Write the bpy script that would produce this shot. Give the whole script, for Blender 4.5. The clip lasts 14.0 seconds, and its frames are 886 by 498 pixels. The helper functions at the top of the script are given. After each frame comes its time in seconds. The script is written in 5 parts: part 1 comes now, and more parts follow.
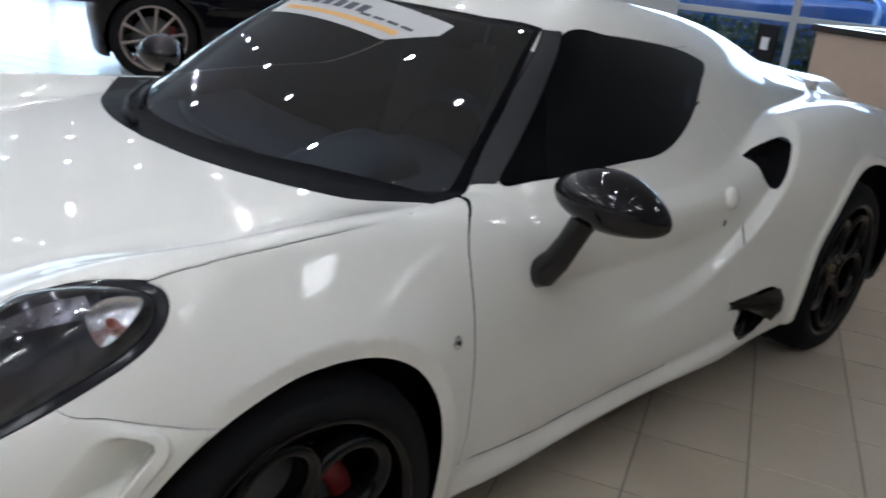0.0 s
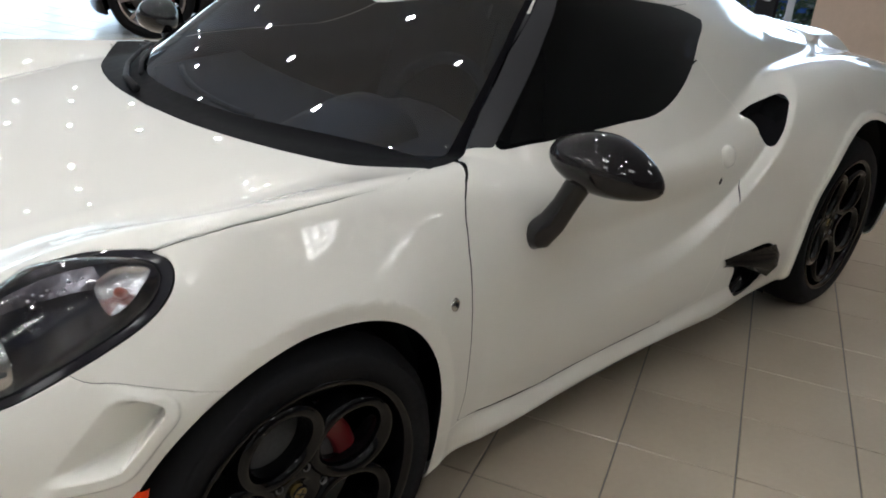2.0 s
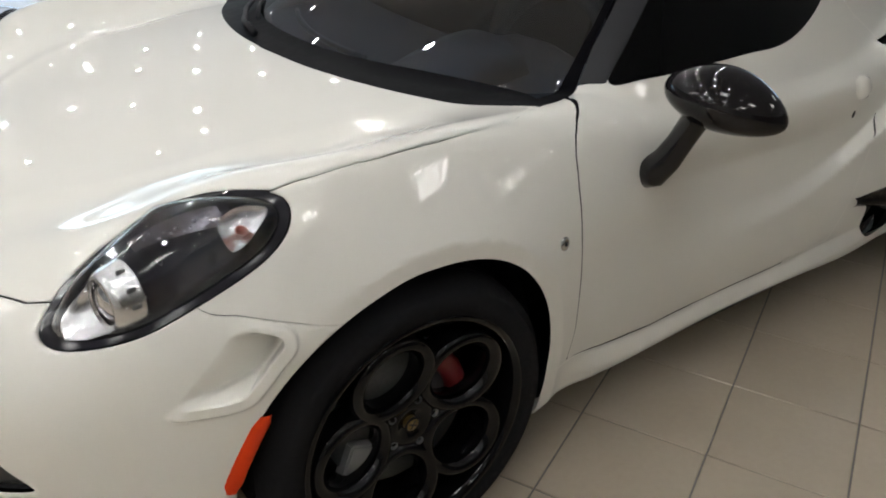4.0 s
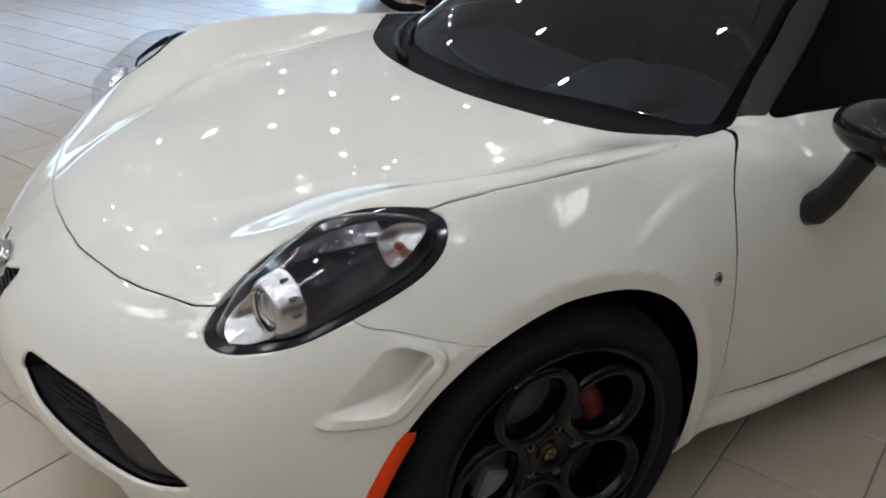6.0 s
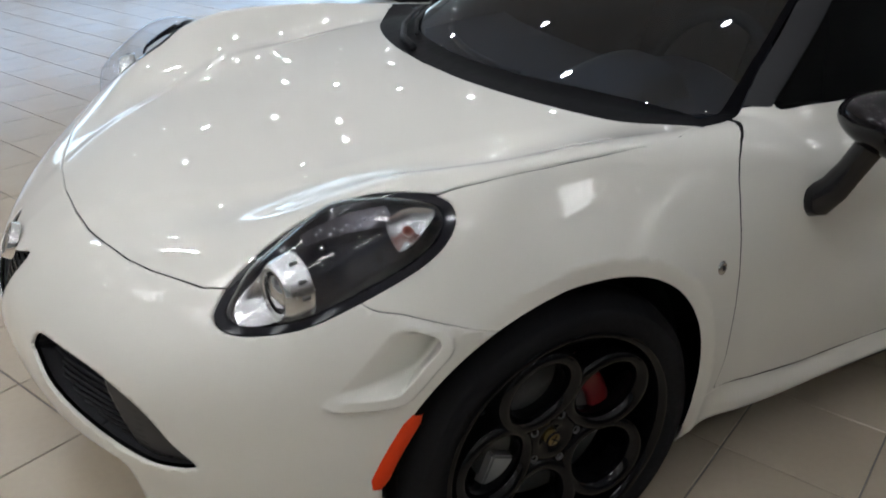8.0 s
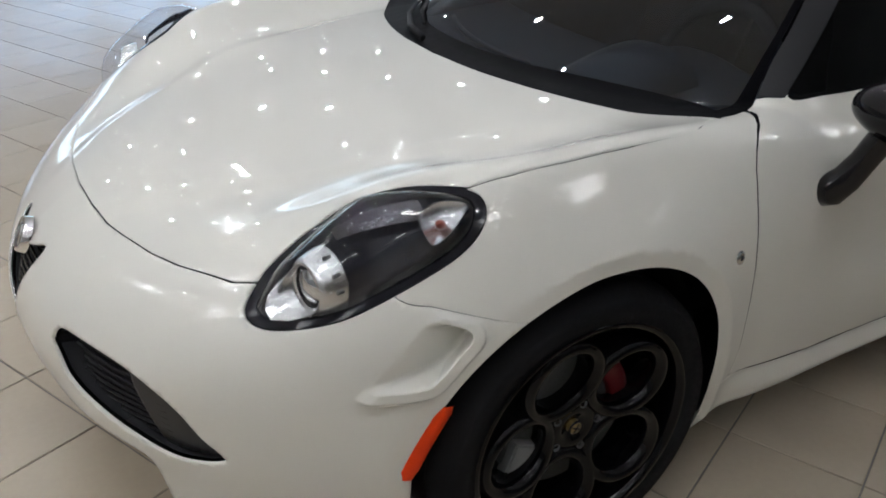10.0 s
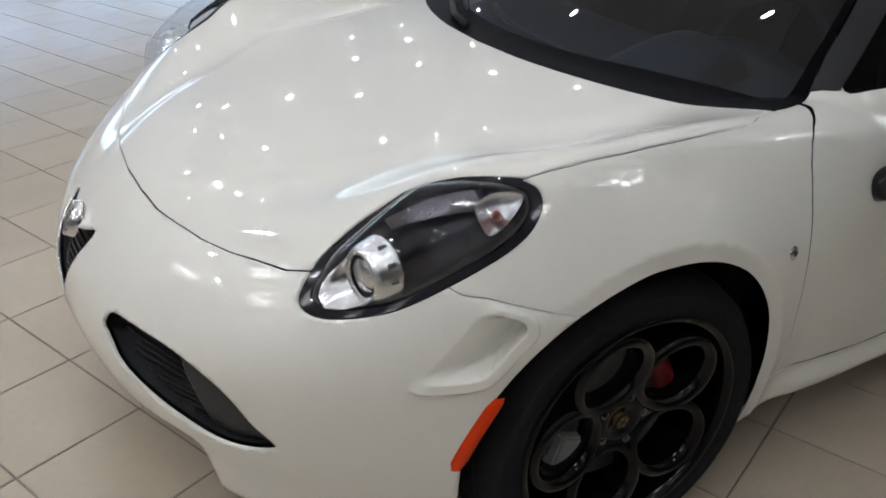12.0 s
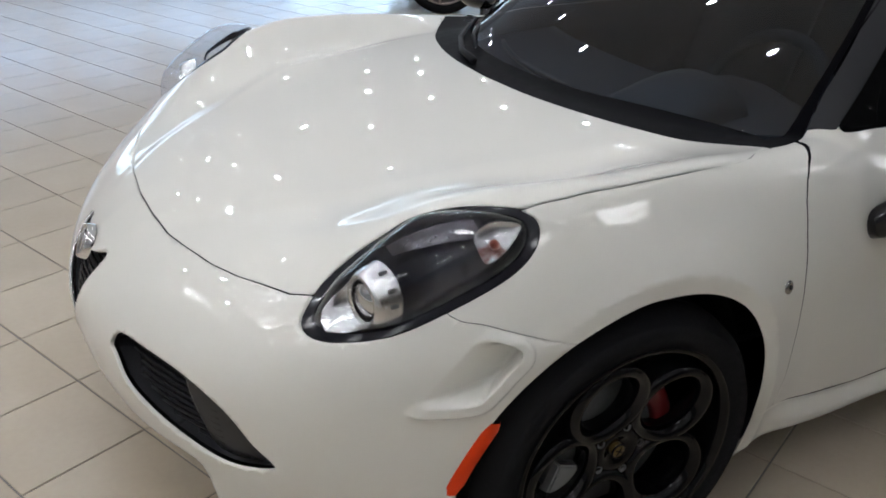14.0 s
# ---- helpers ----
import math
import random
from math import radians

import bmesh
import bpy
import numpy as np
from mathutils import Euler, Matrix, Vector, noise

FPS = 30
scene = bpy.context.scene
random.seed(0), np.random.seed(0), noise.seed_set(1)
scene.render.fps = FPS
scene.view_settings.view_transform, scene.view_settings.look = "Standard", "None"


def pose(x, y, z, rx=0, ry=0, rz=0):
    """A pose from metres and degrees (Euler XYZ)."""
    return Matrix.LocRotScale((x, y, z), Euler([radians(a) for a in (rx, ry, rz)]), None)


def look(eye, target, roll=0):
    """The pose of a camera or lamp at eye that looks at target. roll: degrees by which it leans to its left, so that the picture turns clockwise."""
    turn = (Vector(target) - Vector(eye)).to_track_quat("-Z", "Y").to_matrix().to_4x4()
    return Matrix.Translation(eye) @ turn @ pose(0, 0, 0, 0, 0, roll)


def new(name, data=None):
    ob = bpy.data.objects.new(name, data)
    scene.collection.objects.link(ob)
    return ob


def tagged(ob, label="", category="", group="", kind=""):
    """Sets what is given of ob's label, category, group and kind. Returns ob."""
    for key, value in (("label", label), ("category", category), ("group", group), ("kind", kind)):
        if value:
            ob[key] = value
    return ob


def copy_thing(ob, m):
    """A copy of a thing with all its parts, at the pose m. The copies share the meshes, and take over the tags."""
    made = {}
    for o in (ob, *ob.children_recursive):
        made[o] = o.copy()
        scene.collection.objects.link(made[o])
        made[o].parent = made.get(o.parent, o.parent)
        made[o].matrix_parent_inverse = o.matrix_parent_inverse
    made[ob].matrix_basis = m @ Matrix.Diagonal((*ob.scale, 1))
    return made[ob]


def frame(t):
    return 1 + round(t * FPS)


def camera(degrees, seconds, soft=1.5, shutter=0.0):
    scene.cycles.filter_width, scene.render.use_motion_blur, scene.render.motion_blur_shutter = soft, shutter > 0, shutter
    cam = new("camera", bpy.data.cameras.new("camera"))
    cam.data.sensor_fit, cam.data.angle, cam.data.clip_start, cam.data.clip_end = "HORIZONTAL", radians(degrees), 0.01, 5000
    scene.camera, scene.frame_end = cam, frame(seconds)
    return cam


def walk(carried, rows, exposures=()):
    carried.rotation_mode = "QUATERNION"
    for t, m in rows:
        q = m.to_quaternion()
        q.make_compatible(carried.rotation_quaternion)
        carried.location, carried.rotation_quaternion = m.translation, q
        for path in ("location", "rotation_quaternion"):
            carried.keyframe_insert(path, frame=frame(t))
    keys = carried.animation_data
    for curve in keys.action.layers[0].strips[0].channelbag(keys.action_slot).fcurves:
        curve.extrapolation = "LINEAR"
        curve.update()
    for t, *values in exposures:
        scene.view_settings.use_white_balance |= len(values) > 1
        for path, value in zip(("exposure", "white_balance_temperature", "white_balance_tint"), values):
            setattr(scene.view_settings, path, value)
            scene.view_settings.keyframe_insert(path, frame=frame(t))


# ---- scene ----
cam = camera(56.6, 14.0, 1.8, 0.35)
PATH = [
    (0, (-0.68, -1.777, 1.283), (0.671, -0.472, 0.598), 6.0),
    (0.5, (-0.661, -1.831, 1.323), (0.79, -0.639, 0.637), 6.5),
    (1, (-0.665, -1.859, 1.365), (0.776, -0.629, 0.724), 5.3),
    (1.5, (-0.672, -1.848, 1.336), (0.68, -0.581, 0.582), 4.0),
    (2, (-0.692, -1.804, 1.316), (0.63, -0.528, 0.526), 5.4),
    (4.5, (-0.688, -1.819, 1.319), (0.323, -0.374, 0.375), 2.1),
    (5, (-0.729, -1.807, 1.302), (0.171, -0.255, 0.418), 2.4),
    (5.5, (-0.736, -1.792, 1.298), (0.013, -0.172, 0.396), -2.3),
    (6, (-0.743, -1.784, 1.306), (0.118, -0.207, 0.428), 0.8),
    (6.5, (-0.744, -1.778, 1.307), (0.142, -0.213, 0.433), 1.9),
    (7, (-0.74, -1.784, 1.304), (0.156, -0.227, 0.425), 2.1),
    (7.5, (-0.745, -1.792, 1.306), (0.128, -0.214, 0.441), 1.1),
    (8, (-0.761, -1.796, 1.299), (0.095, -0.223, 0.409), 1.3),
    (8.2, (-0.762, -1.795, 1.286), (0.06, -0.245, 0.326), 0.9),
    (10.3, (-0.857, -1.743, 1.312), (0.043, -0.211, 0.395), 1.8),
    (10.5, (-0.872, -1.733, 1.309), (0.009, -0.202, 0.37), 2.1),
    (11, (-0.885, -1.725, 1.306), (-0.024, -0.194, 0.351), 1.8),
    (11.5, (-0.878, -1.714, 1.306), (-0.017, -0.199, 0.325), 2.3),
    (12, (-0.878, -1.725, 1.31), (-0.03, -0.181, 0.363), 1.9),
    (12.5, (-0.877, -1.741, 1.314), (-0.021, -0.184, 0.394), 1.3),
    (13, (-0.876, -1.753, 1.311), (-0.014, -0.206, 0.381), 2.2),
    (13.5, (-0.88, -1.756, 1.323), (-0.045, -0.174, 0.426), 2.4),
    (14, (-0.878, -1.765, 1.32), (-0.04, -0.175, 0.442), 2.5),
]
walk(cam, [(t, look(eye, target, roll)) for t, eye, target, roll in PATH], [(0, 0.10, 5600, 12), (1, 0.47, 5530, 12), (2.0, 0.25, 6030, 11), (4.3, 0.12, 6160, 11), (5.5, -0.05, 5930, 11), (8, -0.18, 5890, 11), (14, -0.08, 5830, 12)])

# ---- light: daylight through two glass fronts, rows of ceiling downlights, louvred troffers ----
world = bpy.data.worlds.new("world")
scene.world = world
world.use_nodes = True
sky = world.node_tree.nodes.new("ShaderNodeTexSky")
sky.sky_type, sky.sun_disc, sky.sun_elevation, sky.sun_rotation = "NISHITA", False, radians(48), radians(261)
back = world.node_tree.nodes["Background"]
back.inputs["Strength"].default_value = 0.6
world.node_tree.links.new(sky.outputs[0], back.inputs[0])
sun = new("sun", bpy.data.lights.new("sun", "SUN"))
sun.data.energy, sun.data.angle, sun.data.color = 5.0, radians(0.6), (1.0, 0.95, 0.88)
sun.rotation_euler = (radians(42), 0, radians(-81))
TURN = radians(24.58)  # the building's axes, as the floor tiles lie
ROOM = Matrix.Rotation(TURN, 4, "Z")
CEILING = 3.6
DOWNLIGHT, TROFFER, DAY_N, DAY_E = 380.0, 13.5, 24.0, 68.0
scene.view_settings.exposure = 0.0


def daylight(name, at, look_at, wide, high, watts):
    """The sky's light in a window's opening."""
    lamp = new(name, bpy.data.lights.new(name, "AREA"))
    lamp.data.shape, lamp.data.size, lamp.data.size_y, lamp.data.energy, lamp.data.color = "RECTANGLE", wide, high, watts, (0.80, 0.90, 1.0)
    lamp.matrix_basis = ROOM @ look(at, look_at)
    return lamp


daylight("window_light", (5.55, 11.0, 1.8), (5.55, 0.0, 1.8), 7.3, 1.1, DAY_N)
daylight("window_light", (9.2, 7.6, 0.95), (0.0, 7.6, 0.95), 6.5, 1.4, DAY_N * 2.5)
daylight("window_light", (9.2, -2.2, 1.6), (0.0, -2.2, 1.2), 3.9, 2.6, DAY_E)

# ---- materials ----
def material(name, colour, rough=0.5, metal=0.0, coat=0.0, spread=0.06, grain=40.0, bump=0.0, patch=3.0, emit=0.0, ior=1.5):
    """A principled surface whose colour and gloss vary at two scales, in metres of the object."""
    m = bpy.data.materials.new(name)
    m.use_nodes = True
    n, l = m.node_tree.nodes, m.node_tree.links
    p = n["Principled BSDF"]
    p.inputs["Metallic"].default_value, p.inputs["Coat Weight"].default_value, p.inputs["IOR"].default_value = metal, coat, ior
    p.inputs["Coat Roughness"].default_value = 0.02
    where = n.new("ShaderNodeTexCoord")
    fine, wide = n.new("ShaderNodeTexNoise"), n.new("ShaderNodeTexNoise")
    fine.inputs["Scale"].default_value, wide.inputs["Scale"].default_value = grain, patch
    fine.inputs["Detail"].default_value = wide.inputs["Detail"].default_value = 4
    both = n.new("ShaderNodeMath")
    both.operation = "ADD"
    for k, tex in enumerate((fine, wide)):
        l.new(where.outputs["Object"], tex.inputs["Vector"])
        l.new(tex.outputs[0], both.inputs[k])
    ramp = n.new("ShaderNodeMapRange")
    ramp.inputs[1].default_value, ramp.inputs[2].default_value, ramp.inputs[3].default_value, ramp.inputs[4].default_value = 0.6, 1.4, 1 - spread, 1 + spread
    l.new(both.outputs[0], ramp.inputs[0])
    tint = n.new("ShaderNodeVectorMath")
    tint.operation = "SCALE"
    tint.inputs[0].default_value = colour
    l.new(ramp.outputs[0], tint.inputs["Scale"])
    l.new(tint.outputs[0], p.inputs["Base Color"])
    gloss = n.new("ShaderNodeMath")
    gloss.operation, gloss.inputs[1].default_value = "MULTIPLY", rough
    l.new(ramp.outputs[0], gloss.inputs[0])
    l.new(gloss.outputs[0], p.inputs["Roughness"])
    if bump:
        b = n.new("ShaderNodeBump")
        b.inputs["Strength"].default_value, b.inputs["Distance"].default_value = bump, 0.002
        l.new(fine.outputs[0], b.inputs["Height"])
        l.new(b.outputs[0], p.inputs["Normal"])
    if emit:
        p.inputs["Emission Color"].default_value, p.inputs["Emission Strength"].default_value = (*colour, 1), emit
    return m


def clear(name, colour, rough=0.0, front=0.04):
    """A thin pane: mostly see-through, tinted, with a mirror-like gloss that grows at a slant."""
    m = bpy.data.materials.new(name)
    m.use_nodes = True
    n, l = m.node_tree.nodes, m.node_tree.links
    n.remove(n["Principled BSDF"])
    see, shine, blend, slant = n.new("ShaderNodeBsdfTransparent"), n.new("ShaderNodeBsdfGlossy"), n.new("ShaderNodeMixShader"), n.new("ShaderNodeLayerWeight")
    see.inputs[0].default_value, shine.inputs["Roughness"].default_value, slant.inputs[0].default_value = (*colour, 1), rough, 0.5
    rise, share = n.new("ShaderNodeMath"), n.new("ShaderNodeMath")
    rise.operation, rise.inputs[1].default_value = "POWER", 5.0
    share.operation, share.inputs[1].default_value, share.inputs[2].default_value = "MULTIPLY_ADD", 0.9 - front, front
    l.new(slant.outputs["Facing"], rise.inputs[0])
    l.new(rise.outputs[0], share.inputs[0])
    l.new(share.outputs[0], blend.inputs[0])
    l.new(see.outputs[0], blend.inputs[1])
    l.new(shine.outputs[0], blend.inputs[2])
    l.new(blend.outputs[0], n["Material Output"].inputs[0])
    return m


PAINT = material("pearl_white_paint", (0.80, 0.784, 0.722), 0.30, coat=1.0, spread=0.015, grain=900, patch=1.5)
PAINT.node_tree.nodes["Principled BSDF"].inputs["Specular IOR Level"].default_value = 0.08
GLOSS_BLACK = material("gloss_black", (0.008, 0.007, 0.008), 0.06, ior=1.45, spread=0.1)
MATT_BLACK = material("matt_black_plastic", (0.011, 0.011, 0.013), 0.6, ior=1.3, spread=0.15, grain=300, bump=0.3)
PILLAR_GREY = material("satin_grey_pillar", (0.022, 0.022, 0.025), 0.4, ior=1.4, spread=0.1, grain=200)
BORDER = material("printed_glass_border", (0.002, 0.002, 0.003), 0.5, ior=1.12, spread=0.1)
RUBBER = material("tyre_rubber", (0.009, 0.009, 0.010), 0.8, ior=1.25, spread=0.2, grain=120, bump=0.3)
RIM_BLACK = material("black_alloy", (0.003, 0.003, 0.0035), 0.055, ior=1.33, spread=0.15)
STEEL = material("brushed_steel", (0.35, 0.34, 0.33), 0.35, metal=1.0, spread=0.15, grain=160)
CHROME = material("chrome", (0.75, 0.75, 0.76), 0.12, metal=1.0, spread=0.03)
SILVER = material("satin_silver", (0.74, 0.74, 0.74), 0.26, metal=1.0, spread=0.08, grain=120)
DISC_GREY = material("dull_disc_steel", (0.13, 0.13, 0.13), 0.5, metal=0.6, spread=0.2, grain=160)
RED_CALIPER = material("red_caliper", (0.15, 0.006, 0.009), 0.35, coat=0.4, spread=0.1)
ORANGE = material("orange_reflector", (0.80, 0.05, 0.003), 0.3, ior=1.3, spread=0.05, grain=200)
BEZEL = material("lamp_surround", (0.016, 0.016, 0.021), 0.10, spread=0.05)
BOWL = material("lamp_bowl", (0.006, 0.006, 0.011), 0.28, ior=1.27, spread=0.1)
SIGNAL = material("signal_silver", (0.74, 0.74, 0.76), 0.24, metal=0.9, spread=0.12, grain=150)
AMBER_BULB = material("amber_bulb", (0.22, 0.05, 0.03), 0.3)
STRIP = material("smoked_strip", (0.10, 0.095, 0.11), 0.12, metal=0.6, spread=0.35, grain=110, bump=0.4)
CLEAR_FACET = material("clear_facet", (0.45, 0.45, 0.50), 0.08, metal=0.6, spread=0.3, grain=90)
TINTED = clear("tinted_glass", (0.46, 0.53, 0.62), 0.0, 0.15)
DARK_TINT = clear("dark_tinted_glass", (0.025, 0.027, 0.034), 0.45, 0.010)
CLEAR = clear("clear_lens", (0.94, 0.95, 0.97), 0.0, 0.07)
# ---- the shape of the sports car, as a field: negative inside. x runs back from the front axle, z up, a = |y| ----
def curve(*points):
    """A smooth function through points (t, value), with held ends."""
    px, py = np.array(points, float).T
    d = np.diff(py) / np.diff(px)
    m = np.r_[d[0], (d[1:] * np.diff(px)[:-1] + d[:-1] * np.diff(px)[1:]) / (px[2:] - px[:-2]), d[-1]]

    def at(t):
        t = np.clip(t, px[0], px[-1])
        i = np.clip(np.searchsorted(px, t, side="right") - 1, 0, len(px) - 2)
        h = px[i + 1] - px[i]
        u = (t - px[i]) / h
        return py[i] * (1 + 2 * u) * (1 - u) ** 2 + py[i + 1] * u * u * (3 - 2 * u) + h * m[i] * u * (1 - u) ** 2 + h * m[i + 1] * u * u * (u - 1)
    return at


def smax(p, q, k):
    h = np.maximum(k - np.abs(p - q), 0) / k
    return np.maximum(p, q) + h * h * k * 0.25


def smin(p, q, k):
    return -smax(-p, -q, k)


def step(lo, hi, t):
    u = np.clip((t - lo) / (hi - lo), 0, 1)
    return u * u * (3 - 2 * u)


def bell(t, middle, width):
    return np.exp(-((t - middle) / width) ** 2)


crest = curve((-0.90, 0.50), (-0.80, 0.562), (-0.70, 0.622), (-0.55, 0.682), (-0.35, 0.725), (-0.1, 0.775), (0.2, 0.815), (0.5, 0.83), (1.0, 0.82), (1.6, 0.82), (2.0, 0.85), (2.5, 0.875), (3.0, 0.87), (3.25, 0.83))
crown = curve((-0.85, 0.13), (-0.65, 0.12), (-0.2, 0.05), (0.3, 0.05), (0.7, 0.03), (1.5, 0.03), (2.2, 0.03), (3.2, 0.06))
fender = curve((-0.80, 0.0), (-0.5, 0.082), (-0.3, 0.116), (-0.15, 0.124), (0.05, 0.108), (0.4, 0.045), (0.75, 0.0))
vee = curve((-0.8, 0.08), (-0.7, 0.13), (-0.6, 0.205), (-0.44, 0.315), (-0.25, 0.425), (-0.1, 0.455), (0.15, 0.51))  # the bonnet's two creases
haunch = curve((1.3, 0.0), (1.7, 0.05), (2.1, 0.08), (2.45, 0.07), (2.9, 0.01), (3.2, -0.02))
width = curve((-0.9, 0.84), (-0.45, 0.862), (0.0, 0.876), (0.4, 0.85), (0.8, 0.822), (1.3, 0.818), (1.8, 0.845), (2.3, 0.878), (2.7, 0.868), (3.2, 0.82))
plan = curve((0.0, -0.868), (0.2, -0.842), (0.4, -0.782), (0.55, -0.70), (0.68, -0.60), (0.78, -0.49), (0.85, -0.36), (0.95, -0.05))
nose_lean = curve((0.10, 0.060), (0.16, 0.045), (0.24, 0.028), (0.34, 0.0), (0.42, -0.01), (0.50, -0.012), (0.58, 0.01), (0.7, 0.10), (0.9, 0.3))
roof = curve((0.2, 0.84), (0.5, 1.0), (0.7, 1.10), (0.93, 1.187), (1.1, 1.215), (1.3, 1.218), (1.5, 1.20), (1.9, 1.14), (2.3, 1.04), (2.7, 0.962), (3.1, 0.90))
belt = curve((0.2, 0.66), (0.6, 0.715), (1.0, 0.735), (1.4, 0.73), (1.7, 0.70), (2.0, 0.64), (2.4, 0.55), (3.1, 0.40))
ledge = curve((0.6, 0.462), (0.9, 0.465), (1.28, 0.50), (1.44, 0.56), (1.6, 0.65), (1.7, 0.716), (1.82, 0.80), (2.1, 1.0))
swell = curve((0.5, 0.0), (0.8, 0.003), (1.2, 0.018), (1.6, 0.032), (1.9, 0.024), (2.3, 0.0))
sill_line = curve((0.2, 0.33), (0.38, 0.312), (0.51, 0.286), (0.70, 0.260), (0.92, 0.260), (1.2, 0.270), (1.5, 0.30), (1.9, 0.34))
FRONT, REAR = (-0.022, 0.345), (2.36, 0.335)


under = curve((-0.45, 0.14), (0.1, 0.172), (0.3, 0.186), (0.38, 0.204), (0.47, 0.202), (0.6, 0.186), (0.85, 0.182), (1.0, 0.190), (1.4, 0.202), (1.9, 0.22), (2.6, 0.20))


def arch_gap(x, z):
    """How far a point of the flank lies outside the wheel openings."""
    dx, dz = x + 0.0014, z - 0.3457
    up = np.where(dz > 0, dz, dz * -0.3) / 0.3096
    ahead = (np.abs(dx / 0.343) ** 1.80 + up ** 1.80) ** (1 / 1.80)
    behind = (np.abs(dx / 0.3143) ** 2.44 + up ** 2.44) ** (1 / 2.44)
    rear = np.hypot((x - REAR[0]) / 0.42, (z - REAR[1]) / 0.39)
    return np.minimum((np.where(dx < 0, ahead, behind) - 1) * 0.32, (rear - 1) * 0.40)


def body_field(x, y, z):
    a = np.sqrt(y * y + 1e-6)
    ridge = step(-0.30, -0.05, x) * step(0.70, 0.45, x)
    late = step(-0.34, 0.02, x)  # behind the lamp the wing rises late, to a ridge beside the bonnet's edge
    wing = (1 - late) * bell(a, 0.77, 0.24) + late * step(0.54, 0.84, a) * (1 - 0.35 * step(0.84, 0.98, a))
    off = a - vee(x)
    crease = 0.007 * (step(0.0, 0.075, off) - step(0.09, 0.24, off)) * step(-0.78, -0.66, x) * step(0.22, 0.10, x)
    top = z - (crest(x) - crown(x) * (a / 0.9) ** 2.2 - crease + fender(x) * wing - 0.008 * ridge * step(0.5, 0.8, a) + haunch(x) * bell(a, 0.74, 0.17))
    wide = width(x) - 0.05 * (np.maximum(0.42 - z, 0) / 0.3) ** 2 - (0.11 + 0.02 * ridge) * (np.maximum(z - 0.56, 0) / 0.3) ** 2
    # the door's hollow, and the flank that swells out behind the line from sill to scoop
    below = ledge(x) - z
    wide = wide - 0.016 * bell(z, 0.60, 0.14) * step(0.45, 0.8, x) * step(2.1, 1.7, x) + swell(x) * step(-0.012 - 0.035 * step(1.55, 0.8, x), 0.024 + 0.02 * step(1.5, 0.9, x), below)
    wide = wide + 0.020 * step(-0.004, 0.050, sill_line(x) - z) * step(0.36, 0.50, x) * step(1.75, 1.45, x)
    # the wing swells towards the wheel opening and breaks into an upright band round it
    gap = arch_gap(x, z)
    front_arch = step(1.1, 0.8, x)
    wide = wide + front_arch * (0.020 * np.clip((0.16 - gap) / 0.128, 0, 1) ** 1.6 - 0.28 * np.clip(0.032 - gap, 0, 0.05) * step(0.48, 0.62, z))
    wide = wide + (1 - front_arch) * (0.004 * step(0.060, 0.020, gap) + 0.008 * step(0.032, 0.021, gap))
    side = a - wide
    tuck = 0.15 * step(0.29, 0.235, z) * step(0.52, 0.42, a)  # the bumper draws back under its lip
    nose = plan(a) + nose_lean(z) + tuck - x
    tail = x - 3.19 + 0.22 * (a / 0.93) ** 4 + 0.10 * step(0.6, 0.2, z)
    low = smax(smax(smax(top, side, 0.13 - 0.075 * ridge), nose * 0.9, 0.16), tail, 0.1)
    low = smax(low, under(x) - z, 0.03)
    # the cabin
    lean = (z - 0.82) / 0.34
    glass = 0.19 + 0.75 * a * a + 0.70 * np.clip(lean, -0.3, 1.3) - 0.55 * np.clip(lean, 0, 1) * a * a - x
    waist = 0.20 * lean + 0.9 * np.maximum(-0.25 - lean, 0) ** 2
    cabin = smax(smax((z - roof(x) + 0.06 * (a / 0.6) ** 2.4) * 0.9, a - belt(x) + waist, 0.12), glass * 0.42, 0.07)
    blend = 0.012 + 0.055 * step(0.50, 0.75, x) * step(1.75, 1.45, x) * step(0.80, 0.72, z)
    f = smin(low, smax(cabin, 0.6 - z, 0.02), blend)
    return f
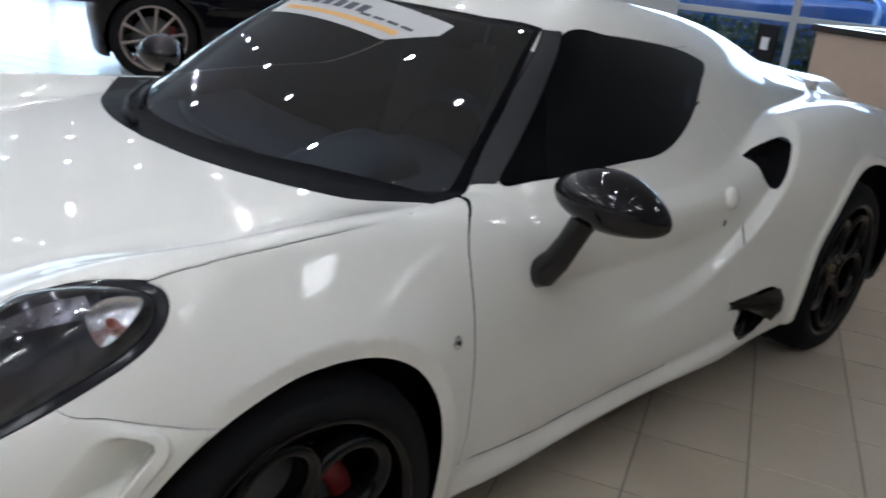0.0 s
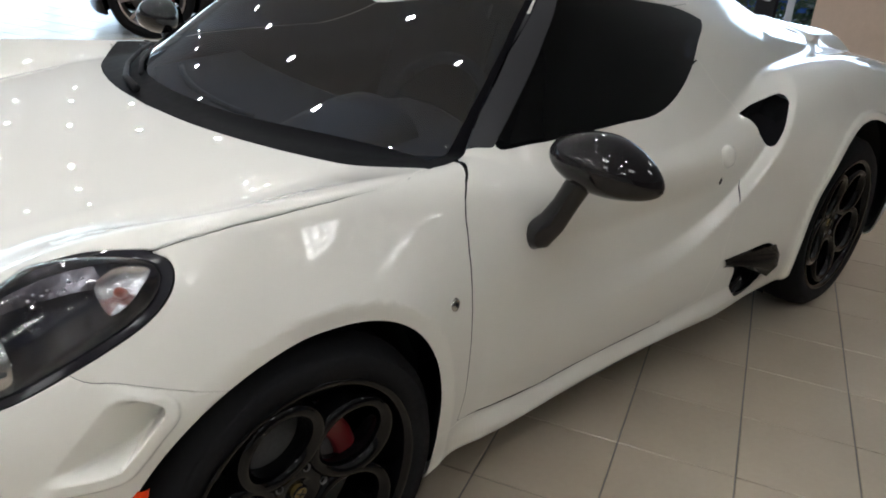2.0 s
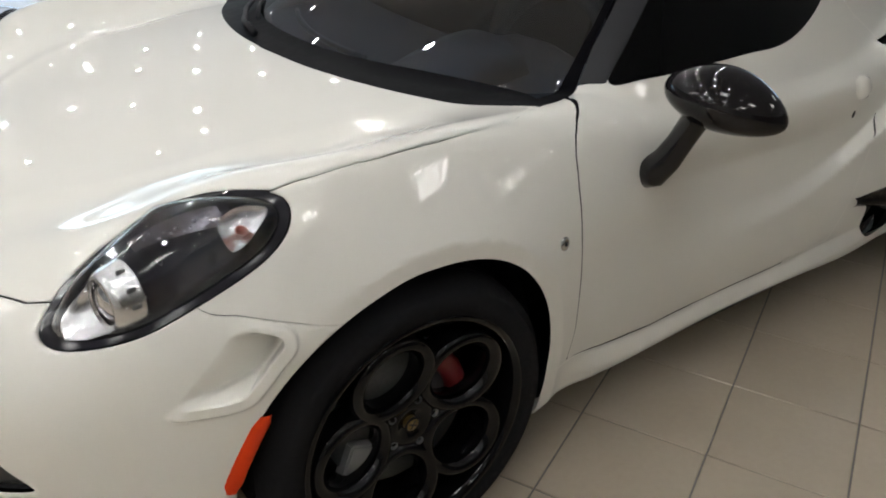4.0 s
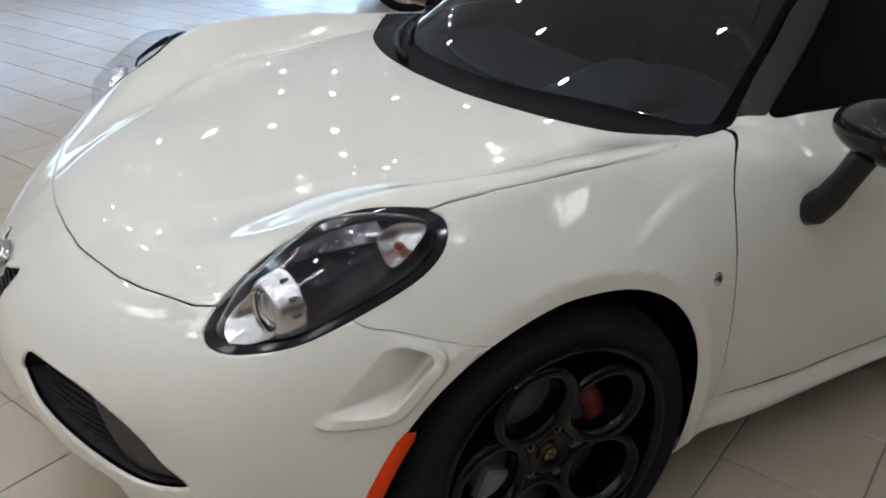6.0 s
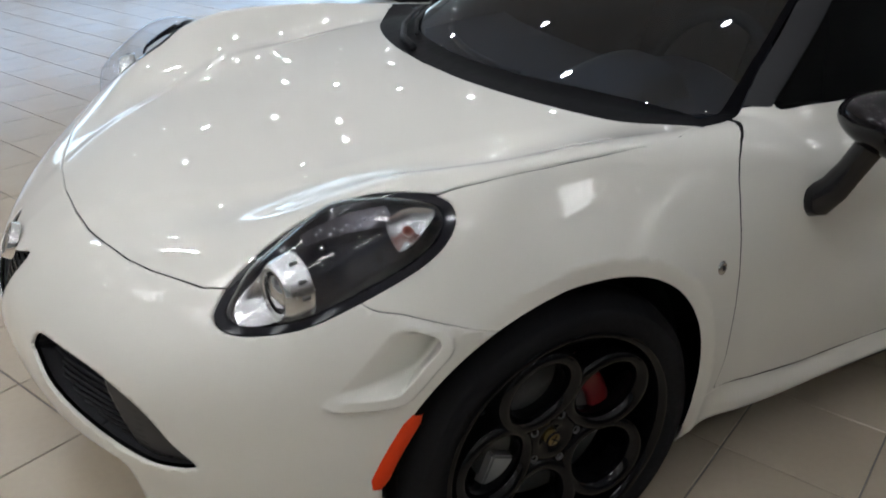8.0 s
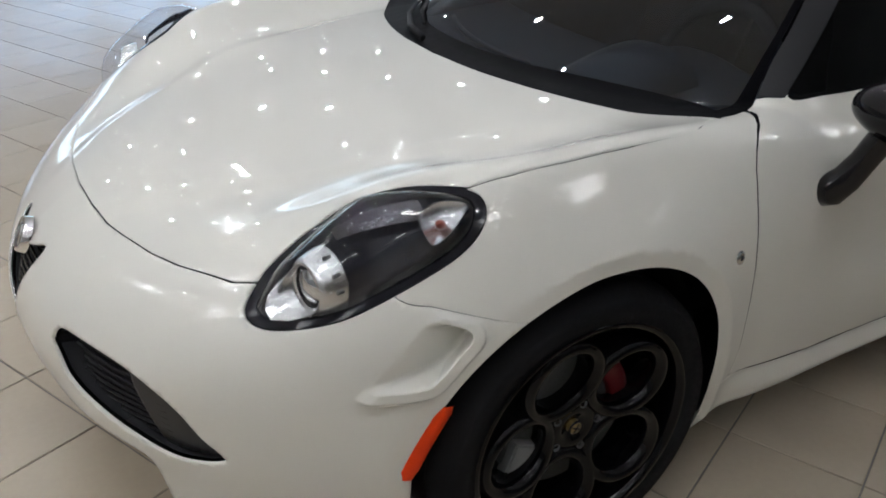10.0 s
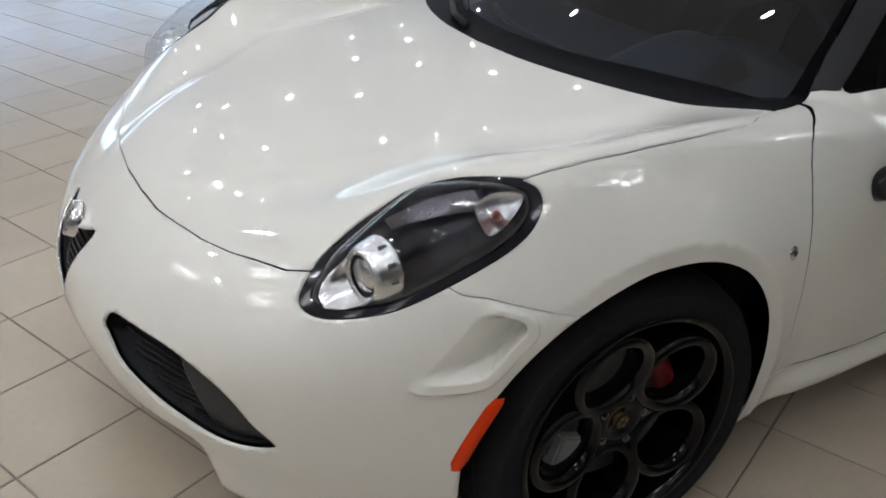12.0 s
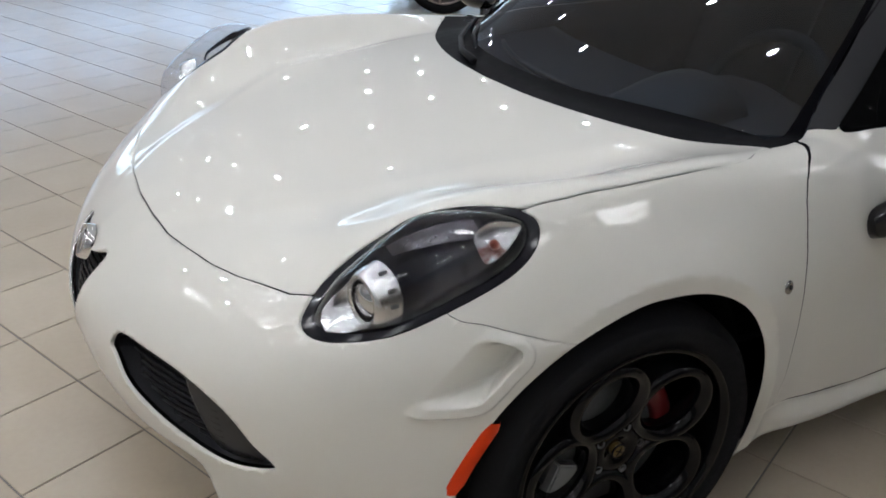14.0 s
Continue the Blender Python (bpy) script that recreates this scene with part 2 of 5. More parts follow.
# ---- mesh tools ----
def skin(field, lo, hi, h):
    """The zero surface of a field over a box, as vertices and quads. The box's y axis ends in a cell astride y = 0."""
    axes = [np.arange(lo[0], hi[0] + h, h), h / 2 - h * np.arange(int((hi[1] - lo[1]) / h) + 1)[::-1], np.arange(lo[2], hi[2] + h, h)]
    gx, gy, gz = np.meshgrid(axes[0], axes[1], axes[2], indexing="ij", sparse=True)
    f = np.concatenate([np.broadcast_to(field(gx[i:i + 40], gy, gz), (len(gx[i:i + 40]), gy.shape[1], gz.shape[2])) for i in range(0, len(gx), 40)])
    inside = f < 0
    n = np.array(f.shape) - 1
    corner = lambda g, d: g[d[0]:d[0] + n[0], d[1]:d[1] + n[1], d[2]:d[2] + n[2]]
    offs = [(i, j, k) for i in (0, 1) for j in (0, 1) for k in (0, 1)]
    count = sum(corner(inside, d).astype(np.int8) for d in offs)
    live = np.argwhere((count > 0) & (count < 8))
    index = -np.ones(n, int)
    index[tuple(live.T)] = np.arange(len(live))
    total, hits = np.zeros((len(live), 3)), np.zeros(len(live))
    for d in offs:
        for ax in range(3):
            if d[ax]:
                continue
            e = list(d)
            e[ax] = 1
            fa, fb = f[tuple((live + d).T)], f[tuple((live + e).T)]
            cross = (fa < 0) != (fb < 0)
            u = fa[cross] / (fa[cross] - fb[cross])
            p = (live[cross] + d).astype(float)
            p[:, ax] += u
            total[cross] += p
            hits[cross] += 1
    verts = np.array([axes[0][0], axes[1][0], axes[2][0]]) + h * total / hits[:, None]
    faces = []
    for ax in range(3):
        b, c = (ax + 1) % 3, (ax + 2) % 3
        end = [slice(None)] * 3
        end[ax] = slice(1, None)
        begin = [slice(None)] * 3
        begin[ax] = slice(None, -1)
        s0, s1 = inside[tuple(begin)], inside[tuple(end)]
        edge = np.argwhere(s0 != s1)
        ok = (edge[:, b] > 0) & (edge[:, c] > 0) & (edge[:, b] < n[b]) & (edge[:, c] < n[c])
        edge = edge[ok]
        db, dc = np.eye(3, dtype=int)[b], np.eye(3, dtype=int)[c]
        quad = np.stack([index[tuple((edge - db - dc).T)], index[tuple((edge - dc).T)], index[tuple(edge.T)], index[tuple((edge - db).T)]], 1)
        flip = ~s0[tuple(edge.T)]
        quad[flip] = quad[flip][:, ::-1]
        faces.append(quad)
    middle = live[:, 1] == n[1] - 1
    for _ in range(4):
        v, g = field(*verts.T), gradient(field, verts)
        move = (v / np.maximum((g * g).sum(1), 0.05))[:, None] * g
        verts -= np.clip(move, -h / 2, h / 2)
        verts[middle, 1] = 0
    return verts, np.concatenate(faces)


def gradient(field, p, e=0.002):
    return np.stack([(field(*(p + d).T) - field(*(p - d).T)) / (2 * e) for d in np.eye(3) * e], 1)


def mesh_from(name, verts, faces):
    me = bpy.data.meshes.new(name)
    me.from_pydata([tuple(v) for v in verts], [], [tuple(int(i) for i in q) for q in faces])
    return me


def part(name, bm, mat, parent=None, label="", smooth=True):
    """Links a bmesh as one mesh object under a thing or a part."""
    me = bpy.data.meshes.new(name)
    bm.to_mesh(me)
    bm.free()
    if smooth:
        me.shade_smooth()
    me.materials.append(mat)
    ob = new(name, me)
    ob.parent = parent
    return tagged(ob, label)


def empty(name, m=None, label="", category="", group="", kind=""):
    ob = new(name)
    ob.matrix_basis = m or Matrix()
    return tagged(ob, label, category, group, kind)


def box(size, at=(0, 0, 0), bevel=0.0, turn=None, bm=None):
    bm = bm or bmesh.new()
    made = bmesh.ops.create_cube(bm, size=1)["verts"]
    bmesh.ops.scale(bm, vec=size, verts=made)
    if bevel:
        edges = list({e for v in made for e in v.link_edges})
        made = [v for v in bmesh.ops.bevel(bm, geom=edges, offset=bevel, segments=2, affect="EDGES", clamp_overlap=True)["verts"]] + [v for v in made if v.is_valid]
        made = list(set(made))
    if turn is not None:
        bmesh.ops.transform(bm, matrix=turn, verts=made)
    bmesh.ops.translate(bm, vec=at, verts=made)
    return bm


def lathe(profile, segments=64, axis="y", bm=None):
    """Turns points (along, radius) round the axis."""
    bm = bm or bmesh.new()
    rings = []
    for along, r in profile:
        ring = []
        for k in range(segments):
            t = 2 * math.pi * k / segments
            c, s = r * math.cos(t), r * math.sin(t)
            ring.append(bm.verts.new({"y": (c, along, s), "z": (c, s, along), "x": (along, c, s)}[axis]))
        rings.append(ring)
    for p, q in zip(rings, rings[1:]):
        for k in range(segments):
            bm.faces.new((p[k], p[(k + 1) % segments], q[(k + 1) % segments], q[k]))
    bmesh.ops.recalc_face_normals(bm, faces=bm.faces)
    return bm


def tube(points, radius, sides=8, bm=None, cap=True):
    """A round bar along points; radius may be one number or one for each point."""
    bm = bm or bmesh.new()
    pts = [Vector(p) for p in points]
    radii = radius if hasattr(radius, "__len__") else [radius] * len(pts)
    rings, ref = [], Vector((0, 0, 1))
    for i, p in enumerate(pts):
        way = (pts[min(i + 1, len(pts) - 1)] - pts[max(i - 1, 0)]).normalized()
        side = way.cross(ref)
        if side.length < 0.1:
            side = way.cross(Vector((0, 1, 0)))
        side.normalize()
        up = side.cross(way)
        rings.append([bm.verts.new(p + radii[i] * (math.cos(t) * side + math.sin(t) * up)) for t in (2 * math.pi * k / sides for k in range(sides))])
    for p, q in zip(rings, rings[1:]):
        for k in range(sides):
            bm.faces.new((p[k], p[(k + 1) % sides], q[(k + 1) % sides], q[k]))
    if cap:
        bm.faces.new(rings[0])
        bm.faces.new(rings[-1])
    bmesh.ops.recalc_face_normals(bm, faces=bm.faces)
    return bm
# ---- the white sports car: panels cut out of one skin ----
def ring_of(points, n=72):
    """A smooth closed outline through a few control points."""
    p = np.array(points, float)
    k = len(p)
    t = np.linspace(0, k, n, endpoint=False)
    i, u = t.astype(int), (t % 1)[:, None]
    a, b, c, d = p[(i - 1) % k], p[i % k], p[(i + 1) % k], p[(i + 2) % k]
    return 0.5 * (2 * b + (c - a) * u + (2 * a - 5 * b + 4 * c - d) * u ** 2 + (3 * b - a - 3 * c + d) * u ** 3)


def inside(outline, p, q):
    """Signed distance of (p, q) to a closed outline: negative within."""
    p, q = np.broadcast_arrays(np.asarray(p, float), np.asarray(q, float))
    (x0, y0), (x1, y1) = outline.min(0) - 0.05, outline.max(0) + 0.05
    close = (p > x0) & (p < x1) & (q > y0) & (q < y1)
    out = np.full(len(p), 0.05)
    p, q = p[close], q[close]
    far, within = np.full(len(p), 1e9), np.zeros(len(p), bool)
    for (ax, ay), (bx, by) in zip(outline, np.roll(outline, -1, 0)):
        ex, ey = bx - ax, by - ay
        u = np.clip(((p - ax) * ex + (q - ay) * ey) / (ex * ex + ey * ey + 1e-12), 0, 1)
        far = np.minimum(far, (p - ax - u * ex) ** 2 + (q - ay - u * ey) ** 2)
        within ^= ((ay > q) != (by > q)) & (p < ex * (q - ay) / (ey + 1e-12) + ax)
    out[close] = np.where(within, -1, 1) * np.sqrt(far)
    return out


def mirrored(half):
    """A plan outline (x, a), from the middle line out and back to it, closed over both halves."""
    return np.array(list(half) + [(x, -a) for x, a in reversed(half)])


LAMP = ring_of([(-0.551, -0.043), (-0.52, 0.018), (-0.482, 0.056), (-0.383, 0.115), (-0.332, 0.126), (-0.249, 0.086), (-0.196, 0.030), (-0.201, -0.034), (-0.251, -0.087), (-0.354, -0.123), (-0.444, -0.134), (-0.524, -0.099)])
base_x = curve((0.0, 0.147), (0.2, 0.163), (0.37, 0.205), (0.49, 0.253), (0.60, 0.318), (0.70, 0.392))
FOOT = [(float(base_x(a)), float(a)) for a in np.linspace(0.0, 0.70, 29)]  # the windscreen's foot, in plan
HOOD = mirrored([(-0.697, 0.0), (-0.691, 0.13), (-0.679, 0.22), (-0.661, 0.30), (-0.636, 0.40), (-0.607, 0.478), (-0.577, 0.544), (-0.549, 0.606), (-0.521, 0.643), (-0.482, 0.634), (-0.437, 0.632), (-0.383, 0.634), (-0.332, 0.652), (-0.289, 0.684),
                 (-0.249, 0.721), (-0.205, 0.755), (-0.131, 0.767), (-0.021, 0.768), (0.106, 0.762), (0.257, 0.745), (0.303, 0.734), (0.34, 0.713), (0.372, 0.698)] + FOOT[-3::-1])
SCREEN = mirrored(FOOT + [(0.44, 0.695), (0.495, 0.679), (0.60, 0.626), (0.74, 0.568), (0.925, 0.479), (0.885, 0.33), (0.868, 0.17), (0.862, 0.0)])
PILLAR = np.array([(0.497, 0.832), (0.60, 0.891), (0.74, 1.002), (0.925, 1.123), (0.963, 1.121), (0.84, 1.03), (0.70, 0.92), (0.590, 0.831)])
WINDOW = ring_of([(0.97, 1.120), (0.78, 0.985), (0.60, 0.840), (0.70, 0.833), (1.012, 0.843), (1.137, 0.845), (1.23, 0.861), (1.33, 0.897), (1.422, 0.946), (1.487, 0.994), (1.55, 1.038), (1.525, 1.058), (1.428, 1.083), (1.314, 1.098), (1.12, 1.116)], 120)
DOOR = np.array([(0.54, 0.830), (0.506, 0.824), (0.470, 0.815), (0.440, 0.800), (0.418, 0.778), (0.404, 0.745), (0.395, 0.69), (0.392, 0.60), (0.398, 0.50), (0.395, 0.38), (0.38, 0.315), (0.51, 0.288), (0.70, 0.262), (0.92, 0.262), (1.2, 0.272), (1.4, 0.30),
                 (1.455, 0.42), (1.50, 0.56), (1.545, 0.625), (1.60, 0.68), (1.625, 0.74), (1.622, 0.79), (1.60, 0.825), (1.53, 0.87), (1.455, 0.955), (1.36, 0.93), (1.2, 0.87), (0.9, 0.85), (0.6, 0.84)])
INTAKE = ring_of([(0.310, 0.450), (0.335, 0.482), (0.423, 0.490), (0.518, 0.487), (0.584, 0.467), (0.618, 0.441), (0.646, 0.398), (0.675, 0.356), (0.621, 0.327), (0.568, 0.318), (0.507, 0.333), (0.438, 0.355), (0.372, 0.386), (0.338, 0.425)])
SHIELD = ring_of([(0.0, 0.516), (0.06, 0.528), (0.115, 0.546), (0.127, 0.532), (0.102, 0.465), (0.066, 0.395), (0.028, 0.335), (0.0, 0.325), (-0.028, 0.335), (-0.066, 0.395), (-0.102, 0.465), (-0.127, 0.532), (-0.115, 0.546), (-0.06, 0.528)])
SCOOP = np.array([(1.605, 0.803), (1.683, 0.820), (1.754, 0.830), (1.826, 0.839), (1.860, 0.842), (1.872, 0.836), (1.862, 0.823), (1.819, 0.792), (1.769, 0.755), (1.725, 0.725), (1.700, 0.711), (1.688, 0.712), (1.673, 0.725), (1.657, 0.747), (1.654, 0.768), (1.637, 0.787)])
VENT = ring_of([(1.478, 0.406), (1.60, 0.415), (1.73, 0.412), (1.80, 0.36), (1.75, 0.298), (1.68, 0.263), (1.595, 0.260), (1.545, 0.305), (1.54, 0.372)])
DUCT = ring_of([(-0.318, 0.634), (-0.265, 0.618), (-0.255, 0.603), (-0.275, 0.580), (-0.305, 0.545), (-0.325, 0.529), (-0.375, 0.524), (-0.415, 0.528), (-0.395, 0.560), (-0.345, 0.615)])
nose_line = curve((-0.46, 1.0), (-0.42, 0.86), (-0.39, 0.72), (-0.353, 0.669), (-0.30, 0.653), (-0.228, 0.631), (-0.16, 0.612), (0.0, 0.57))
BIG = 9.0


def f_arch(x, y, z):
    return np.maximum(arch_gap(x, z), 0.45 - np.abs(y))


def f_intake(x, y, z):
    return np.maximum(inside(INTAKE, np.abs(y), z), x + 0.5)


def f_shield(x, y, z):
    return np.maximum(inside(SHIELD, y, z), x + 0.5)


def f_scoop(x, y, z):
    return np.maximum(inside(SCOOP, x, z), 0.6 - np.abs(y))


def f_vent(x, y, z):
    return np.maximum(inside(VENT, x, z), 0.6 - np.abs(y))


def f_lamp(x, y, z):
    return np.maximum(inside(LAMP, x, z - np.abs(y)), 0.5 - z)


def f_lens(x, y, z):
    return f_lamp(x, y, z) + 0.016


def f_screen(x, y, z):
    return np.maximum(inside(SCREEN, x, y), 0.77 - z)


def f_glass(x, y, z):
    """The clear part of the windscreen, inside its black printed border."""
    return f_screen(x, y, z) + 0.016 + 0.042 * step(0.65, 0.30, x)


def f_pillar(x, y, z):
    return np.maximum(inside(PILLAR, x, z), 0.40 - np.abs(y))


def f_window(x, y, z):
    return np.maximum(inside(WINDOW, x, z), 0.40 - np.abs(y))


def f_hood(x, y, z):
    return np.maximum(inside(HOOD, x, y), 0.5 - z)


def f_bumper(x, y, z):
    return np.maximum(z - nose_line(x), x + 0.02)


def f_door(x, y, z):
    return np.maximum(inside(DOOR, x, z), 0.5 - np.abs(y))


def f_sill(x, y, z):
    return np.maximum(np.maximum(z - sill_line(x), 0.1 - x), x - 1.86)


def f_roof(x, y, z):
    return np.maximum(1.06 + 0.02 * x - z, np.maximum(x - 1.60 + 0.10 * (np.abs(y) / 0.6) ** 2, 0.6 - x))


# name, region, half the gap round it; the first that holds a face keeps it
REGIONS = [("arch", f_arch, 0), ("intake", f_intake, 0), ("shield", f_shield, 0), ("scoop", f_scoop, 0), ("vent", f_vent, 0), ("lens", f_lens, 0), ("bezel", f_lamp, 0.0016), ("glass", f_glass, 0), ("screen", f_screen, 0.0012),
           ("pillar", f_pillar, 0.001), ("window", f_window, 0.001), ("hood", f_hood, 0.0016), ("bumper", f_bumper, 0.0009), ("door", f_door, 0.0024), ("sill", f_sill, 0.0012), ("roof", f_roof, 0.0012)]


def places(bm):
    return np.array([v.co[:] for v in bm.verts])


def cut(bm, f, level):
    """Splits faces along f = level."""
    bm.verts.ensure_lookup_table()
    bm.edges.ensure_lookup_table()
    v = f(*places(bm).T) - level
    e = np.array([(e.verts[0].index, e.verts[1].index) for e in bm.edges])
    va, vb = v[e[:, 0]], v[e[:, 1]]
    fresh = []
    for i in np.nonzero((va < 0) != (vb < 0))[0]:
        edge = bm.edges[i]
        u = float(np.clip(va[i] / (va[i] - vb[i]), 0.03, 0.97))
        fresh.append((edge, edge.verts[0], u))
    made = [bmesh.utils.edge_split(edge, start, u)[1] for edge, start, u in fresh]
    if made:
        bmesh.ops.connect_verts(bm, verts=made)
    bm.verts.index_update()


def lips(bm, deep):
    """Turns the panel's free edges inwards, so that it shows a thickness."""
    rim = [e for e in bm.edges if e.is_boundary]
    ends = list({v for e in rim for v in e.verts})
    g = gradient(body_field, np.array([v.co[:] for v in ends]))
    g /= np.linalg.norm(g, axis=1)[:, None]
    where = {v: Vector(n) if n @ np.array(v.normal[:]) > 0 else -Vector(n) for v, n in zip(ends, g)}
    made = bmesh.ops.extrude_edge_only(bm, edges=rim)["geom"]
    for v in [g for g in made if isinstance(g, bmesh.types.BMVert)]:
        near = min((o for e in v.link_edges for o in e.verts if o in where), key=lambda o: (o.co - v.co).length, default=None)
        if near is not None:
            v.co -= where[near] * deep


def panel(name, verts, faces, mat, parent, deep=0.004, both=False, flip=False, label="", true_normals=True):
    """One body panel from some faces of the skin; both: joined with its mirror image over the middle line."""
    used, back = np.unique(np.concatenate([np.array(q) for q in faces]), return_inverse=True)
    v = verts[used]
    n = 0
    fs = []
    for q in faces:
        fs.append(tuple(int(i) for i in back[n:n + len(q)]))
        n += len(q)
    if both:
        k = len(v)
        fs += [tuple(i + k for i in reversed(q)) for q in fs]
        v = np.concatenate([v, v * (1, -1, 1)])
    if flip:
        v, fs = v * (1, -1, 1), [tuple(reversed(q)) for q in fs]
    bm = bmesh.new()
    bv = [bm.verts.new(p) for p in v]
    for q in fs:
        bm.faces.new([bv[i] for i in q])
    if both:
        bmesh.ops.remove_doubles(bm, verts=[w for w in bm.verts if abs(w.co.y) < 1e-4], dist=1e-4)
    bm.normal_update()
    if deep:
        lips(bm, deep)
    ob = part(name, bm, mat, parent, label)
    if true_normals:
        p = np.array([w.co[:] for w in ob.data.vertices])
        g = gradient(body_field, p)
        ob.data.normals_split_custom_set_from_vertices((g / np.linalg.norm(g, axis=1)[:, None]).tolist())
    return ob


car = empty("sports_car", None, "pearl white two-seat sports car with black wheels on tiles", "car")
SKIN_V, SKIN_F = skin(body_field, (-0.95, -1.0, 0.06), (3.3, 0.0, 1.27), 0.011)
bm = bmesh.new()
bv = [bm.verts.new(p) for p in SKIN_V]
for q in SKIN_F:
    bm.faces.new([bv[i] for i in q])
# finer faces round the duct before the front wheel
fine = [e for e in bm.edges if all(-0.47 < v.co.x < -0.215 and 0.48 < v.co.z < nose_line(v.co.x) - 0.012 and v.co.y < -0.74 for v in e.verts)]
bmesh.ops.subdivide_edges(bm, edges=fine, cuts=2, use_grid_fill=True)
bm.verts.index_update()
pts = places(bm)
for _ in range(3):
    g = gradient(body_field, pts)
    pts -= (body_field(*pts.T) / np.maximum((g * g).sum(1), 0.05))[:, None] * g * (np.abs(pts[:, 1]) > 0.7)[:, None]
for v, p in zip(bm.verts, pts):
    v.co = p
for name, f, gap in REGIONS:
    for level in ((-gap, gap) if gap else (0,)):
        cut(bm, f, level)


def f_duct(x, y, z):
    return np.maximum(inside(DUCT, x, z), 0.6 - np.abs(y))


for level in (0.029, 0.023, 0.0175, 0.010, 0.003, -0.001, -0.005, -0.010, -0.018):
    cut(bm, f_duct, level)


def f_blank(x, y, z):
    """The outer third of the air intake, closed by a smooth panel."""
    return np.maximum(f_intake(x, y, z) + 0.002, 0.508 + 0.30 * (0.475 - z) - np.abs(y))


cut(bm, f_blank, 0)
# the duct before the front wheel: a raised rim round a pocket that deepens backwards
pts = places(bm)
d = f_duct(*pts.T)
near = d < 0.035
g = gradient(body_field, pts[near])
g /= np.linalg.norm(g, axis=1)[:, None]
lead = pts[near, 0] + 0.415 - 0.92 * (pts[near, 2] - 0.528)  # how far behind the pocket's open front edge
rim = 0.0085 * step(0.027, 0.019, d[near]) * step(-0.014, -0.003, d[near]) * step(-0.004, 0.030, lead) * step(0.002, 0.010, nose_line(pts[near, 0]) - pts[near, 2])
deep = 0.058 * step(0.003, -0.007, d[near]) * step(0.0, 0.125, lead)
pts[near] += (rim - deep)[:, None] * g + deep[:, None] * np.array((0.75, 0.0, 0.12))  # the pocket runs back under its rim
for v, p in zip(bm.verts, pts):
    v.co = p
mid = np.array([face.calc_center_median()[:] for face in bm.faces])
name_of, open_to = np.full(len(mid), "shell", object), np.ones(len(mid), bool)
for name, f, gap in REGIONS:
    v = f(*mid.T)
    took = open_to & (v < gap)
    name_of[took] = np.where(v[took] < -gap, name, "gap")
    open_to &= ~took
# the rest of the shell ahead of the door is the front wing; stray slivers in the shut lines fall away
for k in np.nonzero(name_of == "shell")[0]:
    x, y, z = mid[k]
    if x < 0.52:
        name_of[k] = "wing" if z > 0.30 and y < -0.6 and not (x < -0.27 and z > 0.79) else "gap"
    elif z < 0.282 and x < 1.15:
        name_of[k] = "gap"
    elif x < 0.86 and z > 1.0:
        name_of[k] = "pillar"
for k in np.nonzero(name_of == "bumper")[0]:
    if mid[k][2] > 0.70:
        name_of[k] = "gap"
ALL_V, groups = places(bm), {}
for face, name in zip(bm.faces, name_of):
    groups.setdefault(name, []).append([v.index for v in face.verts])
bm.free()

# the clear lens swells out over the lamp
d = f_lens(*ALL_V.T)
g = gradient(body_field, ALL_V[d < 0])
DOME_V = ALL_V.copy()
DOME_V[d < 0] += g / np.linalg.norm(g, axis=1)[:, None] * (0.060 * np.sqrt(step(0.0, -0.075, d[d < 0])))[:, None]
hood = panel("hood", ALL_V, groups["hood"], PAINT, car, both=True)
bumper = panel("front_bumper", ALL_V, groups["bumper"], PAINT, car, both=True, deep=0.007, true_normals=False)
windscreen = panel("windscreen", ALL_V, groups["glass"], TINTED, car, both=True, deep=0, label="dark tinted windscreen")
panel("border", ALL_V, groups["screen"], BORDER, windscreen, both=True, deep=0.006, label="black printed glass border")
panel("roof", ALL_V, groups["roof"], PAINT, car, both=True)
panel("body_shell", ALL_V, groups["shell"], PAINT, car, both=True, deep=0.005)
doors, lamps = [], []
for flip in (False, True):
    doors.append(panel("door", ALL_V, groups["door"], PAINT, car, flip=flip, deep=0.0012))
    panel("side_window", ALL_V, groups["window"], DARK_TINT, doors[-1], flip=flip, deep=0.005, label="black tinted side window")
    panel("windscreen_pillar", ALL_V, groups["pillar"], PILLAR_GREY, car, flip=flip, label="satin dark grey pillar")
    panel("front_wing", ALL_V, groups["wing"], PAINT, car, flip=flip, deep=0.005)
    panel("side_skirt", ALL_V, groups["sill"], PAINT, car, flip=flip)
    lamps.append(panel("headlight", ALL_V, groups["bezel"], BEZEL, car, flip=flip, deep=0.03, label="almond headlight with a black surround under a clear lens"))
    lens = panel("lens", DOME_V, groups["lens"], CLEAR, lamps[-1], flip=flip, deep=0, true_normals=False)
    lens.visible_shadow = False

